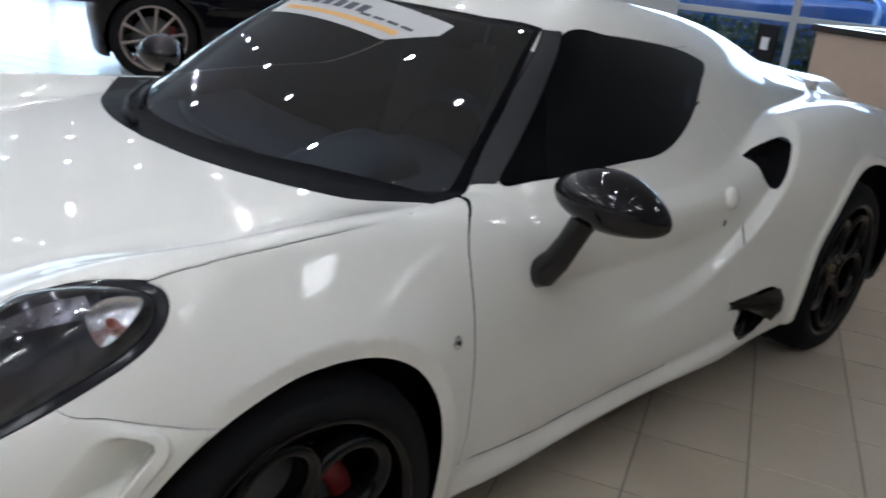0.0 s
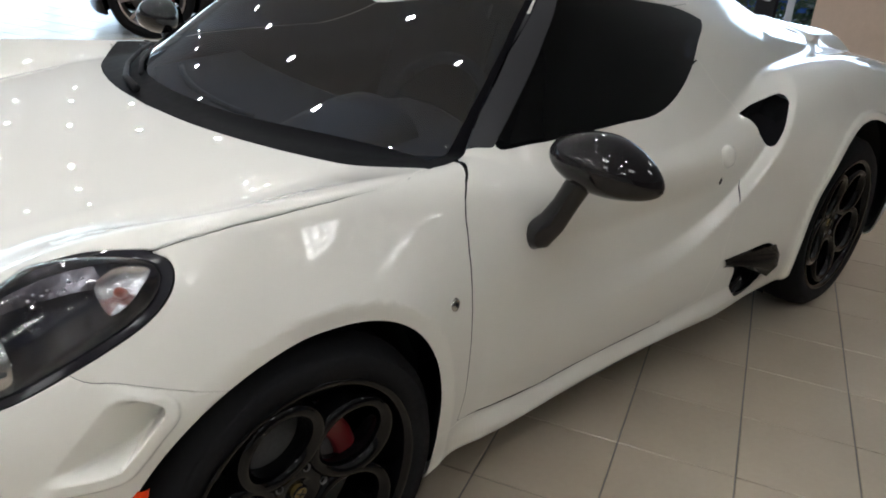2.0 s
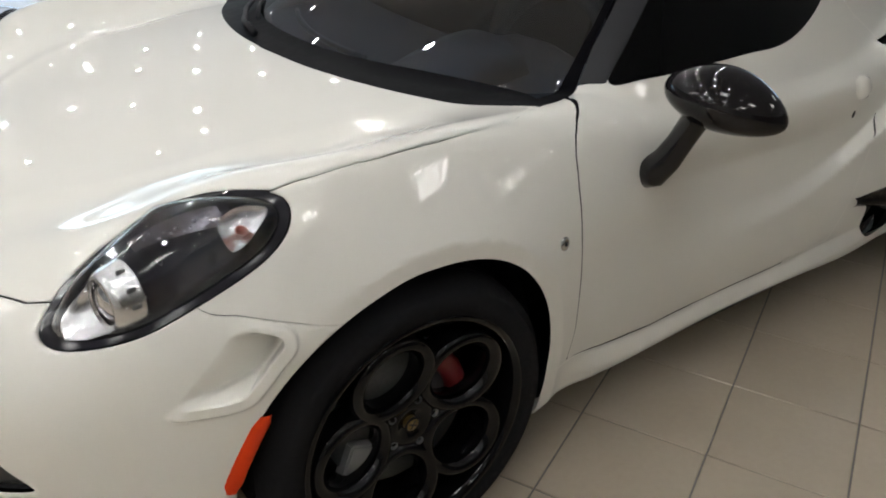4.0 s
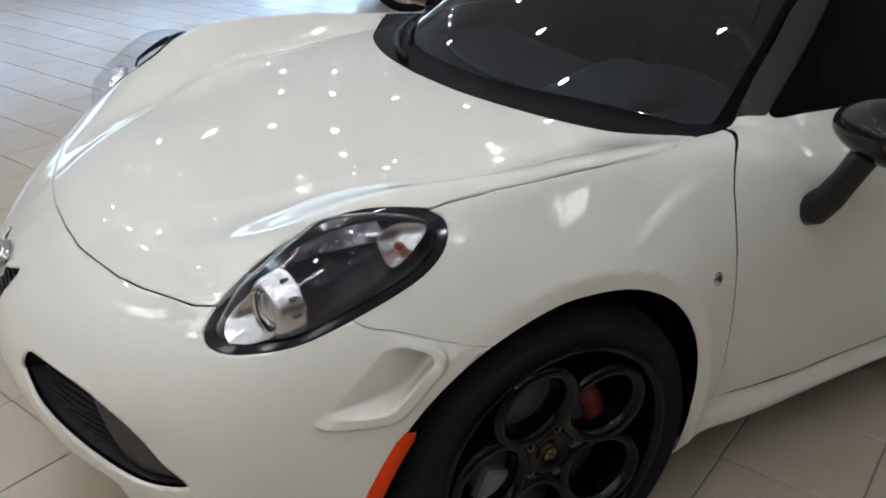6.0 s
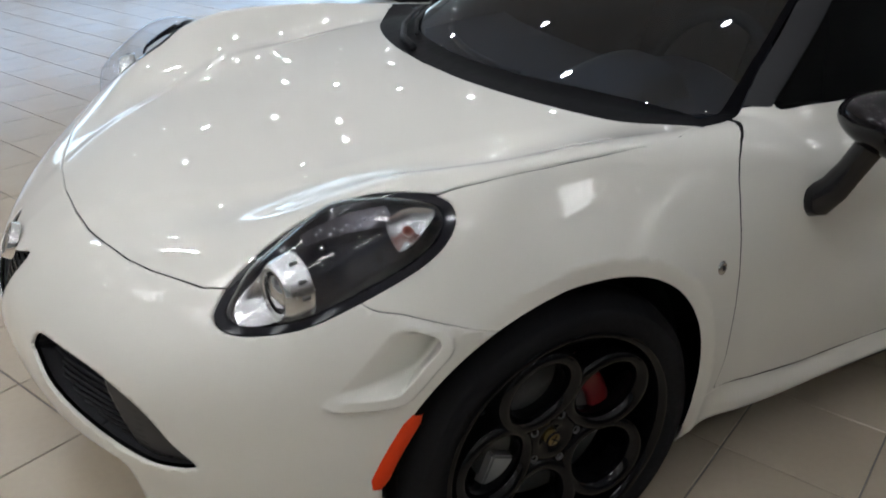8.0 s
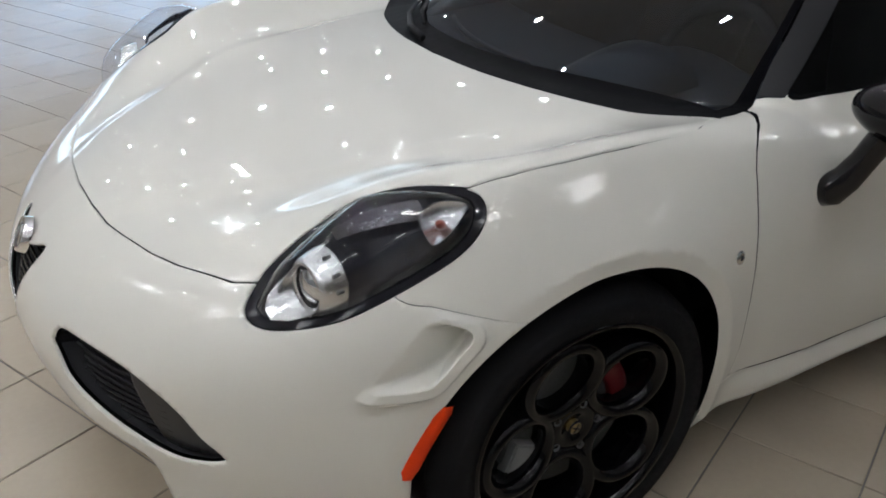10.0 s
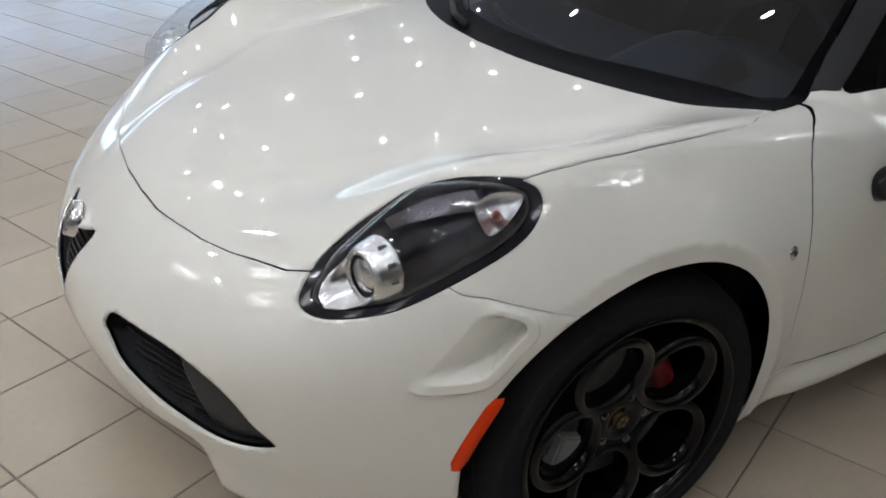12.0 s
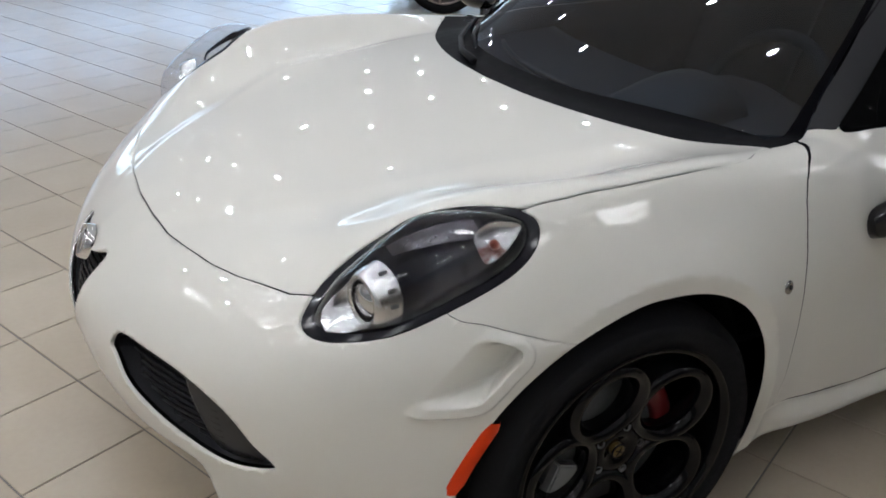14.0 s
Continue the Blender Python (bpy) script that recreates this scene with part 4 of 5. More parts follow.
# wiper, folded against the foot of the windscreen
arm = [Vector((x, y, top_z(x, y) + 0.012)) for x, y in ((0.17, 0.10), (0.20, 0.22), (0.27, 0.36), (0.36, 0.48), (0.44, 0.58))]
wiper = part("wiper", tube(arm, [0.010, 0.009, 0.007, 0.006, 0.005], 8), MATT_BLACK, car)
blade = [p + Vector((0.03, -0.02, 0.010)) for p in arm[1:]]
part("wiper_blade", tube(blade, 0.006, 6), MATT_BLACK, wiper)

# banner across the top of the windscreen
def banner(name, y0, y1, low, high, lift, mat, parent, label=""):
    bm = bmesh.new()
    rows = []
    for i in range(33):
        y = y0 + (y1 - y0) * i / 32
        a, b = low(y), high(y)
        rows.append([bm.verts.new((x, y, top_z(x, y) + lift)) for x in (a + (b - a) * j / 5 for j in range(6))])
    for p, q in zip(rows, rows[1:]):
        for j in range(5):
            bm.faces.new((p[j], q[j], q[j + 1], p[j + 1]))
    return part(name, bm, mat, parent, label)


SHEET = material("white_vinyl", (0.48, 0.48, 0.47), 0.5, spread=0.04)
AMBER = material("amber_print", (0.65, 0.36, 0.10), 0.5)
INK = material("dark_print", (0.03, 0.03, 0.045), 0.5)
low_edge = lambda y: 0.686 + 0.092 * max(0, y + 0.171) + 0.60 * max(0, -0.171 - y)
over = lambda y: 0.823 + 0.12 * max(0, y + 0.164) - 0.09 * max(0, -0.164 - y)
sticker = banner("windscreen_banner", -0.296, 0.41, low_edge, over, 0.003, SHEET, car, "white vinyl banner with dark lettering bars and an amber stripe")
run = lambda y: 0.719 + 0.085 * (y + 0.177)  # the stripe's line across the sheet
banner("stripe", -0.185, 0.36, lambda y: run(y) - 0.009, lambda y: run(y) + 0.011, 0.0045, AMBER, sticker)
for k in range(6):
    y = 0.345 - 0.058 * k
    banner("text_bar", y - 0.040, y, lambda v: run(v) + 0.034, lambda v: run(v) + 0.070, 0.0045, INK, sticker)
for k in range(4):
    y = 0.020 - 0.062 * k
    banner("text_bar", y - 0.048, y, lambda v: run(v) + 0.026, lambda v: run(v) + 0.036, 0.0045, INK, sticker)

# cabin: dashboard, instrument hood, steering wheel, two seats
CABIN = material("dark_cabin_trim", (0.013, 0.015, 0.020), 0.6, spread=0.2, grain=120, bump=0.3)
HOOD_TRIM = material("satin_dash_trim", (0.014, 0.016, 0.022), 0.36, ior=1.45, spread=0.1, grain=200)
LEATHER = material("dark_leather", (0.008, 0.009, 0.013), 0.6, ior=1.2, spread=0.15, grain=200, bump=0.3)
bm = bmesh.new()
rows = []
for i in range(17):
    y = -0.60 + 1.2 * i / 16
    hump = 0.055 * bell(y, -0.33, 0.15)
    back = 0.45 * (y / 0.6) ** 2 * 0.35
    rows.append([bm.verts.new(p) for p in ((0.30 + back, y, 0.755), (0.45 + back, y, 0.775), (0.58 + back, y, 0.785 + hump * 0.5), (0.66 + back * 0.6, y, 0.79 + hump), (0.72 + back * 0.4, y, 0.77 + hump), (0.73 + back * 0.4, y, 0.60))])
for p, q in zip(rows, rows[1:]):
    for j in range(5):
        bm.faces.new((p[j], q[j], q[j + 1], p[j + 1]))
part("dashboard", bm, CABIN, car)
bm = bmesh.new()
turn = Matrix.Translation((0.74, -0.34, 0.775)) @ Matrix.Rotation(math.radians(-68), 4, "Y")
ring = [(turn @ Vector((0.175 * math.cos(t), 0.185 * math.sin(t), 0))) for t in np.linspace(0, 2 * math.pi, 41)]
wheel_ring = part("steering_wheel", tube(ring, 0.016, 10, cap=False), LEATHER, car)
part("steering_spokes", tube([turn @ Vector((0, -0.17, 0)), turn @ Vector((0, 0, -0.02)), turn @ Vector((0, 0.17, 0))], [0.012, 0.035, 0.012], 8), CABIN, wheel_ring)
# instrument hood before the wheel, and the bright edge of the dashboard's pad
bm = bmesh.new()
rows = []
for i in range(9):
    u = i / 8
    rows.append([bm.verts.new((0.40 + 0.20 * u, -0.29 + 0.155 * math.cos(b) * (0.86 + 0.14 * u), 0.772 + 0.082 * math.sin(0.5 * math.pi * u) ** 0.8 * math.sin(b) ** 0.8)) for b in (math.pi * k / 16 for k in range(17))])
for p, q in zip(rows, rows[1:]):
    for j in range(16):
        bm.faces.new((p[j], p[j + 1], q[j + 1], q[j]))
bm.faces.new(rows[0])
bmesh.ops.recalc_face_normals(bm, faces=bm.faces)
part("instrument_hood", bm, HOOD_TRIM, car, "dark satin instrument hood")
part("dashboard_edge", tube([(0.36 + 0.55 * y * y, y, 0.782) for y in np.linspace(-0.10, 0.46, 15)], 0.008, 8), HOOD_TRIM, car)
for y in (-0.34, 0.34):
    seat = part("seat", box((0.50, 0.46, 0.16), (1.10, y, 0.46), 0.05), LEATHER, car)
    back = part("backrest", box((0.12, 0.46, 0.56), (1.38, y, 0.72), 0.05, Matrix.Rotation(math.radians(18), 4, "Y")), LEATHER, seat)
    part("headrest", box((0.09, 0.27, 0.17), (1.47, y, 1.00), 0.035, Matrix.Rotation(math.radians(15), 4, "Y")), LEATHER, seat)
# black panel added behind the seats to keep the view inside dark
part("bulkhead", box((0.02, 1.02, 0.72), (1.60, 0, 0.70)), MATT_BLACK, car, smooth=False)
# unseen black plate, added to keep light from leaking under the car
part("undertray", box((3.0, 1.46, 0.07), (1.25, 0, 0.125), 0.01), MATT_BLACK, car)
part("cabin_floor", box((1.3, 1.30, 0.02), (1.1, 0, 0.33), 0.0), MATT_BLACK, car)
# lip over the tail
tail_lip = [Vector((2.90 + 0.05 * (1 - (y / 0.4) ** 2), y, 0.972 - 0.040 * (y / 0.4) ** 2)) for y in np.linspace(-0.38, 0.38, 15)]
bm = bmesh.new()
rows = [[bm.verts.new(p + Vector(o)) for o in ((-0.16, 0, -0.056), (-0.02, 0, -0.032), (0.03, 0, -0.026), (0.035, 0, -0.034), (0.015, 0, -0.10), (-0.16, 0, -0.09))] for p in tail_lip]
for p, q in zip(rows, rows[1:]):
    for j in range(6):
        bm.faces.new((p[j], p[(j + 1) % 6], q[(j + 1) % 6], q[j]))
bm.faces.new(rows[0])
bm.faces.new(rows[-1])
bmesh.ops.recalc_face_normals(bm, faces=bm.faces)
part("spoiler", bm, PAINT, car, "white tail lip")
# ---- the showroom; its own axes are turned by TURN: u runs to the east front, v to the north front ----
WALL = material("wall_paint", (0.62, 0.62, 0.61), 0.6, spread=0.03, grain=60, bump=0.1)
CEIL = material("ceiling_board", (0.48, 0.48, 0.48), 0.8, spread=0.04, grain=90, bump=0.2)
LOW_BOUNCE_TAUPE = material("low_bounce_taupe", (0.16, 0.15, 0.14), 0.6, spread=0.04, grain=60, bump=0.1)
GROUT = material("grout", (0.16, 0.15, 0.14), 0.8, spread=0.2, grain=60)
ALUMINIUM = material("white_window_frame", (0.62, 0.64, 0.66), 0.4, metal=0.1, spread=0.03)
PANE = clear("window_pane", (0.93, 0.96, 0.97))
GLOW = material("lamp_glow", (1.0, 0.98, 0.94), 0.5, emit=DOWNLIGHT)
TUBE_GLOW = material("troffer_glow", (1.0, 0.97, 0.91), 0.5, emit=TROFFER)
WHITE_METAL = material("white_enamel", (0.75, 0.75, 0.74), 0.35, spread=0.03)


def setting(name, bm, mat, label, category):
    ob = part(name, bm, mat, None, label, smooth=False)
    ob.matrix_basis = ROOM
    return tagged(ob, label, category, kind="structure")


floor = setting("floor", box((24, 24, 0.2), (0, 1.5, -0.1035)), GROUT, "pale square ceramic tiles with dark grout", "floor")
setting("ceiling", box((24, 24, 0.1), (0, 1.5, CEILING + 0.05)), CEIL, "pale grey plaster ceiling with recessed lamps", "ceiling")
# the south wall is unseen and kept dark to reduce bounced light
setting("wall_south", box((22, 0.2, 3.8), (0.4, -9.1, 1.85)), LOW_BOUNCE_TAUPE, "unseen wall in dark taupe that cuts bounced light", "wall")
setting("wall_west", box((0.2, 20.4, 3.8), (-10.6, 1.2, 1.85)), WALL, "plain pale painted wall", "wall")


def front(name, along, size, base, at, turned, label, rail=1.35, top=2.94):
    """A glass front: low wall, head, mullions, rails and panes. Local x runs along it."""
    m = ROOM @ Matrix.Translation(at) @ Matrix.Rotation(turned, 4, "Z")
    n = int(round(along / size))
    wall = part("wall_" + name, box((along, 0.22, base), (0, 0, base / 2)), WALL, None, "", smooth=False)
    wall.matrix_basis = m
    tagged(wall, "low painted wall under the glass front", "wall", kind="structure")
    part("head", box((along, 0.22, 3.6 - top), (0, 0, (3.6 + top) / 2)), WALL, wall, smooth=False)
    for k in range(n):
        x = (k + 0.5 - n / 2) * size
        win = empty("window_1", m, label, "window", "panes of the " + name + " front", "structure")
        part("window_frame", box((0.08, 0.12, top - base), (x - size / 2, 0, (top + base) / 2), 0.006), ALUMINIUM, win, smooth=False)
        part("rail", box((size, 0.10, 0.07), (x, 0, rail), 0.006), ALUMINIUM, win, smooth=False)
        part("window_sill", box((size, 0.16, 0.06), (x, 0, base + 0.03), 0.006), ALUMINIUM, win, smooth=False)
        for z0, z1 in ((base + 0.06, rail - 0.035), (rail + 0.035, top)):
            pane = part("pane", box((size - 0.08, 0.008, z1 - z0), (x, 0, (z0 + z1) / 2)), PANE, win, smooth=False)
            pane.visible_shadow = False


front("north", 7.5, 1.5, 1.2, (5.55, 11.2, 0), 0.0, "white framed window pane of the glass front", 1.6, 2.4)
setting("wall_northwest", box((12.4, 0.22, 3.8), (-4.42, 11.2, 1.85)), WALL, "plain pale painted wall", "wall")
front("far_east", 6.7, 1.34, 0.12, (9.4, 7.65, 0), math.pi / 2, "white framed window pane of the glass front", 0.90, 2.0)
front("east", 4.02, 1.34, 0.12, (9.4, -2.23, 0), math.pi / 2, "white framed window pane looking onto parked cars", 0.90)
front("northeast", 1.34, 1.34, 0.12, (9.4, 2.15, 0), math.pi / 2, "white framed window pane looking onto parked cars", 0.90)
setting("wall_east", box((0.22, 1.70, 3.8), (9.4, 0.63, 1.85)), WALL, "plain pale painted wall beside the window", "wall")
setting("wall_northeast", box((0.22, 1.48, 3.8), (9.4, 3.56, 1.85)), WALL, "plain pale painted wall beside the window", "wall")
setting("wall_southeast", box((0.22, 4.7, 3.8), (9.4, -6.75, 1.85)), WALL, "plain pale painted wall behind the counter", "wall")

# downlights: a glowing disc in a white ring, sunk into the ceiling
down = empty("downlight", None, "round recessed downlight with a white ring, lit", "downlight", "ceiling downlights")
part("lamp", lathe([(-0.004, 0.0), (-0.004, 0.034)], 24, "z"), GLOW, down)
part("trim_ring", lathe([(0.0, 0.035), (-0.012, 0.039), (-0.012, 0.056), (0.0, 0.060)], 32, "z"), WHITE_METAL, down)
first_one = True
for i in range(-5, 4):
    for j in range(-6, 4):
        # the two southernmost rows are added, unseen, to light the near wing
        if j < -4 and i > -3:
            continue
        m = ROOM @ Matrix.Translation((3.35 + 1.25 * i, 4.55 + 1.15 * j, CEILING - 0.002))
        if first_one:
            down.matrix_basis, first_one = m, False
        else:
            copy_thing(down, m)

# troffers: long lamps behind a white louvre of square cells
troffer = empty("troffer", None, "louvred fluorescent ceiling light, lit", "ceiling light", "louvred ceiling lights")
part("diffuser", box((0.58, 0.58, 0.01), (0, 0, 0.0), 0.0), TUBE_GLOW, troffer, smooth=False)
for k in range(5):
    part("louvre", box((0.022, 0.60, 0.055), (-0.289 + 0.1445 * k, 0, -0.034), 0.002), WHITE_METAL, troffer, smooth=False)
for k in range(5):
    part("louvre", box((0.60, 0.022, 0.054), (0, -0.289 + 0.1445 * k, -0.0345), 0.002), WHITE_METAL, troffer, smooth=False)
spots = [(1.3, -4.4), (3.8, -3.9), (3.7, -7.2), (1.3, -8.1), (-1.6, -0.9), (-1.6, -3.35), (-2.9, 5.4), (-6.6, 5.4), (-9.7, 4.2)]
# western pairs and two singles, unseen, added to brighten the front bumper
spots += [(u + w, v) for u in (-4.2, -6.8) for v in (-3.35, -0.9, 1.6, 3.6) for w in (-0.31, 0.31)] + [(-2.4, 1.6), (-2.4, 3.6)]
for k, (u, v) in enumerate(spots):
    m = ROOM @ Matrix.Translation((u, v, CEILING - 0.02))
    if k:
        copy_thing(troffer, m)
    else:
        troffer.matrix_basis = m

# reception counter
LAMINATE = material("beech_laminate", (0.52, 0.40, 0.31), 0.45, spread=0.06, grain=25)
GRANITE = material("dark_granite", (0.03, 0.03, 0.032), 0.12, spread=0.35, grain=120)
counter = empty("counter", Matrix.Translation((4.80, 0.42, 0)) @ Matrix.Rotation(math.radians(-105), 4, "Z"), "pale wood reception counter with a dark stone top", "counter")
for k in range(6):
    part("front_panel", box((0.575, 0.03, 0.91), (0.30 + 0.585 * k, 0.0, 0.565), 0.003), LAMINATE, counter, smooth=False)
part("end_panel", box((0.03, 0.70, 0.93), (0.0, 0.36, 0.575), 0.003), LAMINATE, counter, smooth=False)
part("carcass", box((3.50, 0.66, 0.91), (1.765, 0.365, 0.565)), MATT_BLACK, counter, smooth=False)
part("plinth", box((3.50, 0.64, 0.11), (1.77, 0.36, 0.055)), MATT_BLACK, counter, smooth=False)
part("worktop", box((3.60, 0.80, 0.04), (1.77, 0.36, 1.04), 0.006), GRANITE, counter, smooth=False)
screen = empty("monitor", counter.matrix_basis @ Matrix.Translation((0.66, 0.22, 1.06)) @ Matrix.Rotation(math.radians(8), 4, "Z"), "black computer monitor seen from behind, on the counter", "monitor")
NAVY = material("dark_navy_plastic", (0.018, 0.022, 0.035), 0.4, spread=0.1)
part("panel", box((0.50, 0.04, 0.235), (0, 0, 0.145), 0.012), NAVY, screen, smooth=False)
part("foot", box((0.22, 0.16, 0.015), (0, 0, 0.0075), 0.004), NAVY, screen, smooth=False)
part("neck", box((0.05, 0.03, 0.05), (0, 0.02, 0.035), 0.004), NAVY, screen, smooth=False)
# thin white sheet flat on the worktop
paper = part("paper_sheet", box((0.42, 0.30, 0.004), (0, 0, 0.002)), material("paper", (0.8, 0.8, 0.8), 0.6), None, "thin white sheet lying on the counter", smooth=False)
paper.matrix_basis = counter.matrix_basis @ Matrix.Translation((0.32, 0.30, 1.06))
tagged(paper, category="paper")
stand = empty("display_stand", Matrix.Translation((4.75, 0.72, 0)), "small black floor stand with a pale patch for its highlight", "display stand")
part("base", box((0.28, 0.28, 0.02), (0, 0, 0.01), 0.004), MATT_BLACK, stand, smooth=False)
part("post", tube([(0, 0, 0.02), (0, 0, 0.76)], 0.014, 12), MATT_BLACK, stand)
part("frame", box((0.03, 0.16, 0.26), (0, 0, 0.89), 0.004, Matrix.Rotation(math.radians(-15), 4, "Z")), MATT_BLACK, stand, smooth=False)
# pale patch painted in for the white reflection on the dark square
part("card", box((0.004, 0.06, 0.08), (-0.018, 0.0, 0.90), 0.0, Matrix.Rotation(math.radians(-15), 4, "Z")), material("card", (0.8, 0.82, 0.85), 0.3), stand, smooth=False)
# ---- floor tiles, 12 inch, laid on the building's axes ----
def tile_material():
    m = bpy.data.materials.new("ceramic_tile")
    m.use_nodes = True
    n, l = m.node_tree.nodes, m.node_tree.links
    p = n["Principled BSDF"]
    where, fine, wide, one, isle = n.new("ShaderNodeNewGeometry"), n.new("ShaderNodeTexNoise"), n.new("ShaderNodeTexNoise"), n.new("ShaderNodeObjectInfo"), n.new("ShaderNodeMath")
    fine.inputs["Scale"].default_value, wide.inputs["Scale"].default_value = 55, 4
    fine.inputs["Detail"].default_value = 5
    for tex in (fine, wide):
        l.new(where.outputs["Position"], tex.inputs["Vector"])
    isle.operation = "ADD"
    l.new(one.outputs["Random"], isle.inputs[0])
    l.new(where.outputs["Random Per Island"], isle.inputs[1])
    wrap = n.new("ShaderNodeMath")
    wrap.operation = "FRACT"
    l.new(isle.outputs[0], wrap.inputs[0])
    total = None
    for tex, k in ((fine.outputs[0], 0.10), (wide.outputs[0], 0.12), (wrap.outputs[0], 0.07)):
        mul = n.new("ShaderNodeMath")
        mul.operation, mul.inputs[1].default_value = "MULTIPLY", k
        l.new(tex, mul.inputs[0])
        if total is None:
            total = mul
        else:
            add = n.new("ShaderNodeMath")
            l.new(total.outputs[0], add.inputs[0])
            l.new(mul.outputs[0], add.inputs[1])
            total = add
    base = n.new("ShaderNodeMath")
    base.inputs[1].default_value = 0.86
    l.new(total.outputs[0], base.inputs[0])
    tint = n.new("ShaderNodeVectorMath")
    tint.operation, tint.inputs[0].default_value = "SCALE", (0.44, 0.377, 0.292)
    l.new(base.outputs[0], tint.inputs["Scale"])
    l.new(tint.outputs[0], p.inputs["Base Color"])
    rough = n.new("ShaderNodeMapRange")
    rough.inputs[3].default_value, rough.inputs[4].default_value = 0.17, 0.265
    l.new(wide.outputs[0], rough.inputs[0])
    l.new(rough.outputs[0], p.inputs["Roughness"])
    bump = n.new("ShaderNodeBump")
    bump.inputs["Strength"].default_value, bump.inputs["Distance"].default_value = 0.12, 0.001
    l.new(wide.outputs[0], bump.inputs["Height"])
    l.new(bump.outputs[0], p.inputs["Normal"])
    return m


TILE = tile_material()
PITCH, HALF = 0.308, 0.308 / 2 - 0.0022
ORIGIN = ROOM.inverted() @ Vector((0.3144, -0.8653, 0))
shape = [(sx * (HALF - b), sy * (HALF - b), z) for b, z in ((0.0015, 0.0), (0.0, -0.0015), (0.0, -0.0035)) for sx, sy in ((-1, -1), (1, -1), (1, 1), (-1, 1))]
quads = [(0, 1, 2, 3)] + [(r * 4 + (k + 1) % 4, r * 4 + k, r * 4 + 4 + k, r * 4 + 4 + (k + 1) % 4) for r in (0, 1) for k in range(4)]
tile_mesh = bpy.data.meshes.new("tile")
tile_mesh.from_pydata(shape, [], quads)
tile_mesh.materials.append(TILE)
near_count, verts, faces = 0, [], []
cells = [(i, j) for i in range(-36, 32) for j in range(-27, 41)]
cells.sort(key=lambda c: math.hypot((c[0] - 0.6) / 1.3, c[1] - 1.5))
for i, j in cells:
    u, v = ORIGIN.x + (i + 0.5) * PITCH, ORIGIN.y + (j + 0.5) * PITCH
    if not (-10.4 < u < 9.2 and -8.9 < v < 11.0):
        continue
    if near_count < 300:
        ob = new("tile", tile_mesh)
        ob.parent, ob.location = floor, (u, v, 0)
        near_count += 1
    else:
        k = len(verts)
        verts += [(x + u, y + v, z) for x, y, z in shape]
        faces += [tuple(q + k for q in f) for f in quads]
me = bpy.data.meshes.new("far_tiles")
me.from_pydata(verts, [], faces)
me.materials.append(TILE)
far = new("far_tiles", me)
far.parent = floor
tagged(far, kind="stuff")
# ---- the other car, outside, plant ----
BLACK_PAINT = material("black_car_paint", (0.004, 0.004, 0.006), 0.08, ior=1.4, spread=0.1)
RED_LAMP = material("red_tail_lamp", (0.45, 0.01, 0.012), 0.2, coat=0.8)
ALLOY = material("machined_alloy", (0.36, 0.31, 0.29), 0.32, metal=0.8, spread=0.06)
other_top = curve((-0.78, 0.62), (-0.74, 0.86), (-0.62, 0.96), (-0.4, 1.03), (0.2, 1.02), (1.0, 0.96), (2.2, 0.92), (2.9, 0.80), (3.35, 0.62), (3.5, 0.45))
other_roof = curve((-0.9, 0.86), (-0.5, 1.05), (0.1, 1.27), (0.6, 1.36), (1.1, 1.34), (1.6, 1.14), (2.0, 0.92), (2.4, 0.80))
other_wide = curve((-0.78, 0.80), (-0.55, 0.90), (0.0, 0.95), (0.6, 0.90), (1.6, 0.89), (2.3, 0.93), (2.9, 0.90), (3.5, 0.70))
OTHER_WHEELS = ((0.0, 0.345), (2.46, 0.345))


def other_field(x, y, z):
    """x runs forward from the rear axle."""
    a = np.sqrt(y * y + 1e-6)
    top = z - (other_top(x) - 0.10 * (a / 0.95) ** 3)
    side = a - (other_wide(x) - 0.06 * (np.maximum(0.45 - z, 0) / 0.3) ** 2 - 0.16 * (np.maximum(z - 0.62, 0) / 0.4) ** 2)
    ends = np.maximum(-0.54 + 0.14 * (a / 0.95) ** 3 + 0.15 * np.maximum(0.45 - z, 0) - x, x - 3.5 + 0.45 * (a / 0.95) ** 3)
    low = smax(smax(smax(top, side, 0.12), ends, 0.15), 0.17 - z, 0.03)
    lean = (z - 0.92) / 0.42
    cabin = smax(z - other_roof(x) + 0.06 * (a / 0.6) ** 2.5, a - 0.74 + 0.24 * lean + 0.05 * np.abs(x - 0.6), 0.12)
    f = smin(low, smax(cabin, 0.6 - z, 0.02), 0.02)
    for cx, cz in OTHER_WHEELS:
        f = smax(f, -smax(np.hypot(x - cx, z - cz) - 0.375, 0.55 - a, 0.02), 0.02)
    return f


coupe = empty("coupe", Matrix.Translation((2.853, 5.642, 0)) @ Matrix.Rotation(math.radians(-24), 4, "Z"), "black coupe with silver multi-spoke wheels on the tiles", "car")
ov, of = skin(other_field, (-1.15, -1.0, 0.12), (3.6, 0.0, 1.42), 0.03)
oc = ov[of].mean(1)
glass = (oc[:, 2] > 0.97) & (np.abs(oc[:, 1]) > 0.30) & (oc[:, 2] < other_roof(oc[:, 0]) - 0.085) & (oc[:, 0] > -0.35) & (oc[:, 0] < 1.5) & ~((oc[:, 0] > 0.16) & (oc[:, 0] < 0.24))


